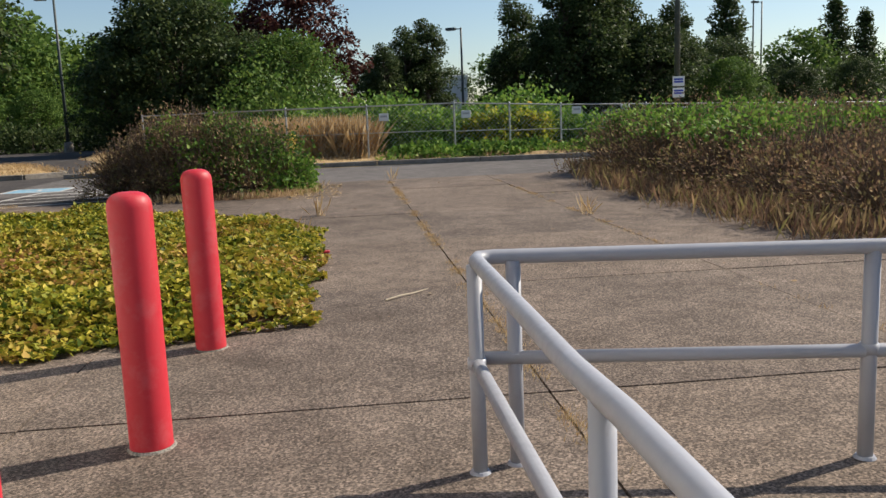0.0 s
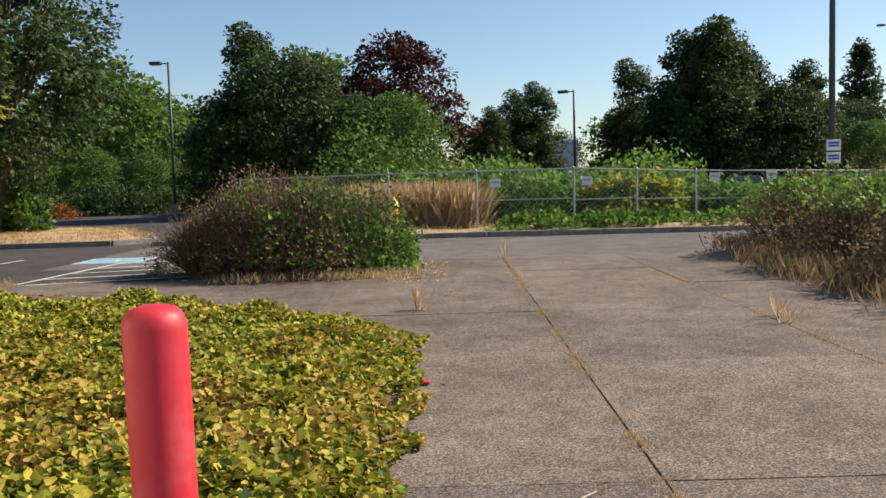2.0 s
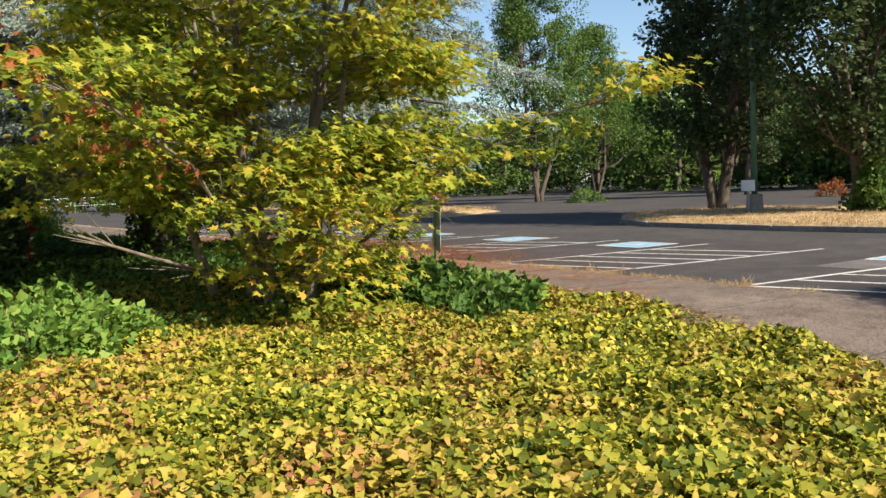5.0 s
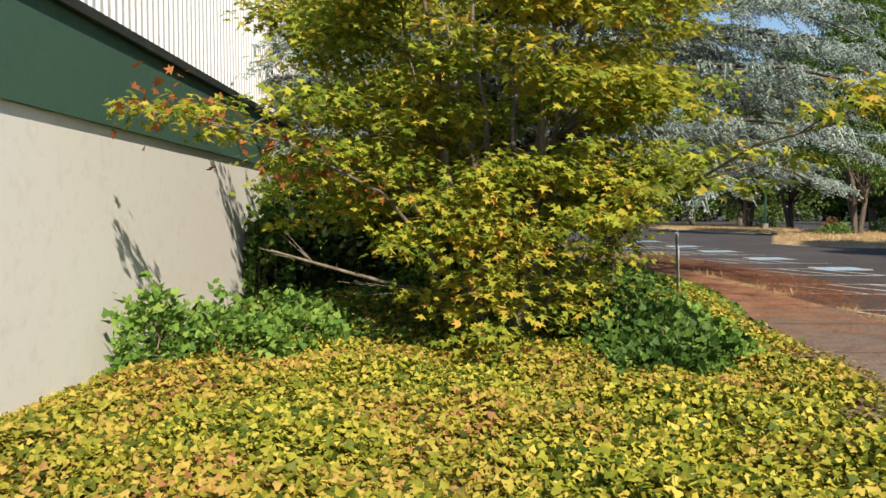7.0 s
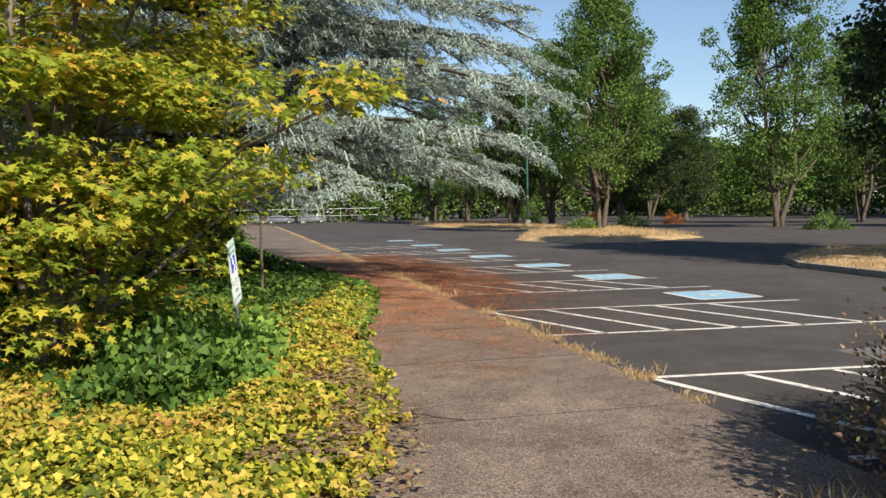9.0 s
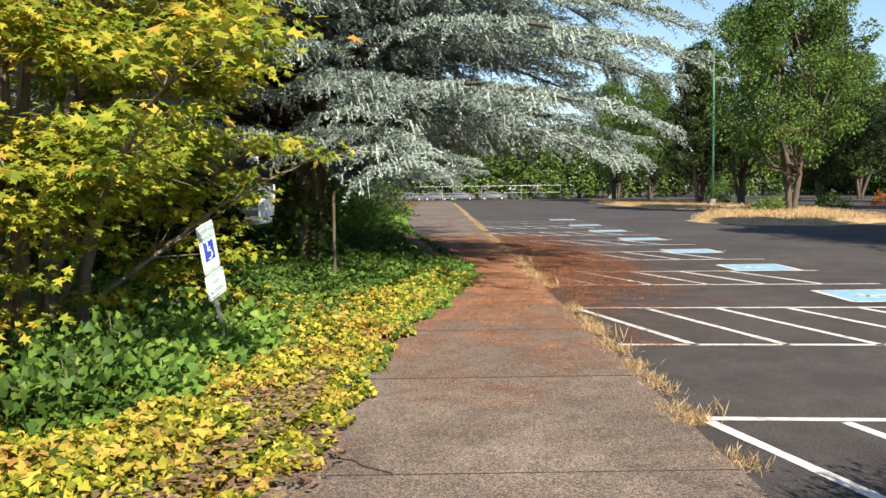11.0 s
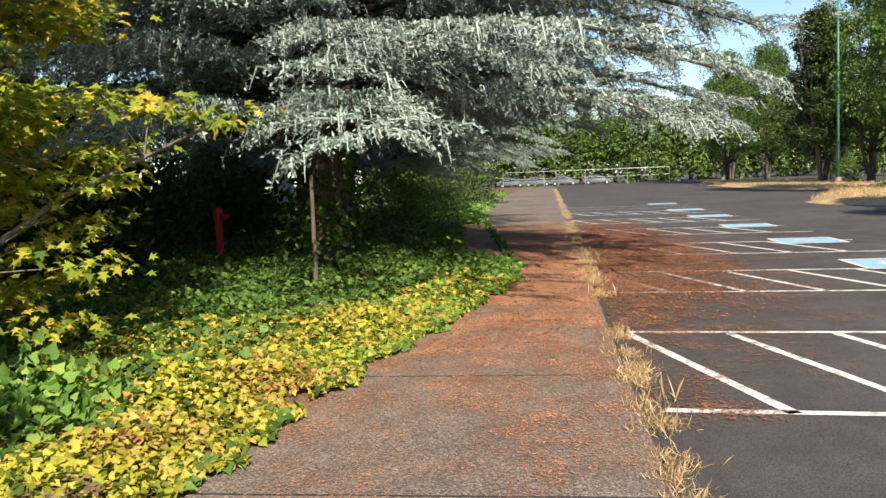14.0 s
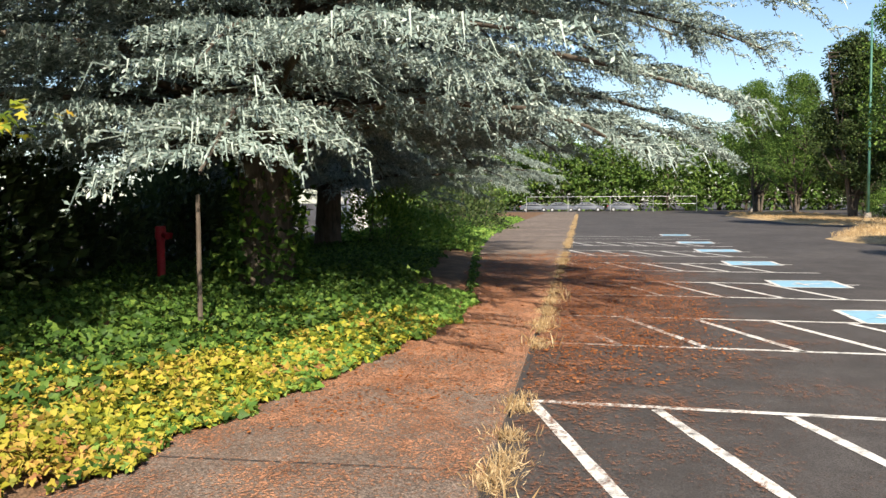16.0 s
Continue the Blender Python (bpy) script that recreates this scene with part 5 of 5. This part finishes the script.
# grass at the shrubs' feet
x, y = scatter(ragged([(4.35, 8.0), (4.2, 11), (4.2, 14), (4.5, 18), (5.0, 21), (5.8, 21), (5.6, 8)], 0.8, 0.1), 420)
blades("dry_grass", x, y, np.full(len(x), 0.02), 12, 0.34, 0.16, "dry reddish grass at the foot of withered shrubs", M_DRYLEAF)
a = rng.uniform(0, math.tau, 140)
x = np.concatenate([rng.uniform(-4.4, -1.3, 50), rng.uniform(-1.6, -1.1, 30)])
y = np.concatenate([16.7 + rng.normal(0, 0.15, 50), rng.uniform(16.6, 19.5, 30)])
blades("dry_grass", x, y, np.full(len(x), 0.02), 12, 0.17, 0.12, "dry grass at the foot of a tangled shrub")
# weeds in the slab joints
jy = np.concatenate([rng.uniform(3.0, 19.8, 420), rng.uniform(4.5, 19, 160)])
jx = np.concatenate([0.505 + rng.normal(0, 0.012, 420), 2.85 + rng.normal(0, 0.012, 160)])
keep = waves(jx, jy, 1.9) > -0.15
blades("joint_weeds", jx[keep], jy[keep], np.full(keep.sum(), -0.03), 26, 0.06, 0.035, "dry moss and weeds in a slab joint")
blades("weeds", [2.9, -0.95, -1.1, 0.55, 3.0], [11.6, 13.2, 10.4, 20.1, 12.0], [0, 0, 0, 0, 0], 16, 0.3, 0.05, "thin dry weed growing from a crack")


def litter(name, poly, n, size, mat, label, z=0.012, shape=LEAF_OVAL, fade=0.0):
    x, y = scatter(poly, n)
    if fade:
        k = rng.uniform(0, 1, len(x)) ** 1.5 * fade < edge_distance(poly, x, y) * (1 + 0.8 * waves(x, y, 1.7))
        x, y = x[k], y[k]
    pos = np.stack([x, y, np.full(len(x), z) + rng.uniform(0, 0.012, len(x))], 1)
    al = rand_dirs(len(x)) * np.array([1, 1, 0.12])
    return tagged(link_mesh(name, leaves_mesh(name, pos, al, np.array([0, 0, 1.0]) + 0.35 * rand_dirs(len(x)), size * rng.uniform(0.5, 1.3, len(x)), shape), mat), label, "leaf litter", "", "stuff")


NEEDLE_PATH = [(-8.5, 14.4), (-8.5, 17.34), (-36, 17.34), (-36, 13.5), (-24, 14.0), (-14, 14.4)]
NEEDLE_LOT = [(-10, 17.4), (-10, 22.5), (-33, 22.5), (-33, 17.4)]
flat_polygon("fallen_needles", NEEDLE_PATH, 0.004, M_NEEDLES, "rust-brown fallen cedar needles over the path", "leaf litter")
flat_polygon("fallen_needles", NEEDLE_LOT, -0.016, M_LOTNEEDLES, "rust-brown fallen cedar needles over asphalt", "leaf litter")
litter("needle_litter", [(-12.5, 15.3), (-14.0, 17.3), (-34, 17.3), (-34, 14.3), (-19, 15.9)], 16000, 0.04, M_RUST, "loose fallen needles and twigs on the path", 0.008, fade=0.8)
litter("needle_litter", [(-14.2, 16.6), (-15.0, 19.0), (-17.0, 19.9), (-22, 20.3), (-35, 19.8), (-35, 16.6)], 26000, 0.045, M_RUST, "loose fallen needles and twigs on asphalt", -0.012, fade=1.3)
litter("dead_leaves", [(-3.5, 12.6), (-7.0, 13.6), (-8.4, 14.6), (-7.2, 14.9), (-5.2, 14.5), (-3.2, 13.4)], 3600, 0.07, M_DRYLEAF, "brown dead leaves along the ivy edge", 0.06)
litter("dead_leaves", [(-5.6, 13.4), (-8.4, 14.0), (-9.6, 14.3), (-9.2, 14.6), (-7.6, 14.55), (-5.4, 14.1)], 2600, 0.07, M_DRYLEAF, "brown dead leaves caught among the ivy", 0.2)
litter("dead_leaves", [(-0.9, 4.5), (4.5, 4.5), (4.5, 19), (-0.9, 19)], 46, 0.06, M_DRYLEAF, "single dead leaves on the drive", 0.006)
litter("dead_leaves", [(-1.6, 16.0), (-0.6, 16.2), (-0.6, 19.5), (-1.6, 19.5)], 500, 0.06, M_BLADE, "straw litter beside a shrub", 0.006)
st = thing("fallen_stick", -0.24, 6.64, 0.012, "bleached broken stick lying on the concrete", "stick")
part("stick", tube([(0, 0, 0), (0.12, 0.09, 0.012), (0.24, 0.2, 0.004), (0.37, 0.33, 0.006)], [0.009, 0.008, 0.007, 0.004], 6), M_STICK, st)
st = thing("torn_card", -0.85, 9.35, 0.0, "torn faded red scrap of card on the ivy's edge", "litter")
part("scrap", box(-0.12, 0.12, -0.04, 0.05, 0.01, 0.03, 0.004), M_RED, st)

# ---- a crack in the path ----
ck = thing("crack", 0, 0, 0.0055, "dark jagged crack in a concrete slab", "crack", "", "structure")
pts = [(-6.95, 15.2), (-7.1, 15.0), (-7.22, 14.93), (-7.3, 14.75), (-7.42, 14.6), (-7.4, 14.4)]
for (x0, y0), (x1, y1) in zip(pts, pts[1:]):
    d = Vector((y1 - y0, x0 - x1, 0)).normalized() * 0.008
    bm = bmesh.new()
    f = bm.faces.new([bm.verts.new(v) for v in (Vector((x0, y0, 0)) - d, Vector((x1, y1, 0)) - d, Vector((x1, y1, 0)) + d, Vector((x0, y0, 0)) + d)])
    part("crack_length", bm, M_TYRE, ck)

# ---- concrete slabs ----
drive = tagged(new("pavement"), "weathered brown-grey concrete slabs of a wide drive", "pavement", "", "structure")
path_ = tagged(new("sidewalk"), "weathered concrete slabs of a path beside the parking lot", "pavement", "", "structure")
J = 0.007
slab_cache = {}


def slab(w, d, x, y, holder, z=0.0):
    key = (round(w, 2), round(d, 2))
    if key not in slab_cache:
        me = bpy.data.meshes.new("slab")
        b = box(-w / 2 + J, w / 2 - J, -d / 2 + J, d / 2 - J, -0.12, 0.0)
        b.to_mesh(me)
        b.free()
        me.materials.append(M_SLAB)
        slab_cache[key] = me
    ob = new("slab", slab_cache[key])
    ob.parent = holder
    ob.location = (x, y, z)


XS = [-4.9, -2.2, 0.505, 2.85, 5.5, 8.2]
YS = [-10.3, -7.4, -4.5, -1.65, 1.25, 4.14, 7.13, 10.0, 12.85, 15.2, 17.4, 20.3]
for x0, x1 in zip(XS, XS[1:]):
    for y0, y1 in zip(YS, YS[1:]):
        if x1 < -2 and (y0 > 5 or y0 < -8):
            continue
        slab(x1 - x0, y1 - y0, (x0 + x1) / 2, (y0 + y1) / 2, drive, random.uniform(-0.004, 0.004))
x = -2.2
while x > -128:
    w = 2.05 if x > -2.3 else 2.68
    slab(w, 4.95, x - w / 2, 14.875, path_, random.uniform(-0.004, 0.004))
    # added black strip on top stands in for the shaded gap between slabs
    part("dark_gap_strip", box(x - w - 0.0085, x - w + 0.0085, 12.6, 17.34, -0.02, 0.0035), M_TYRE, path_)
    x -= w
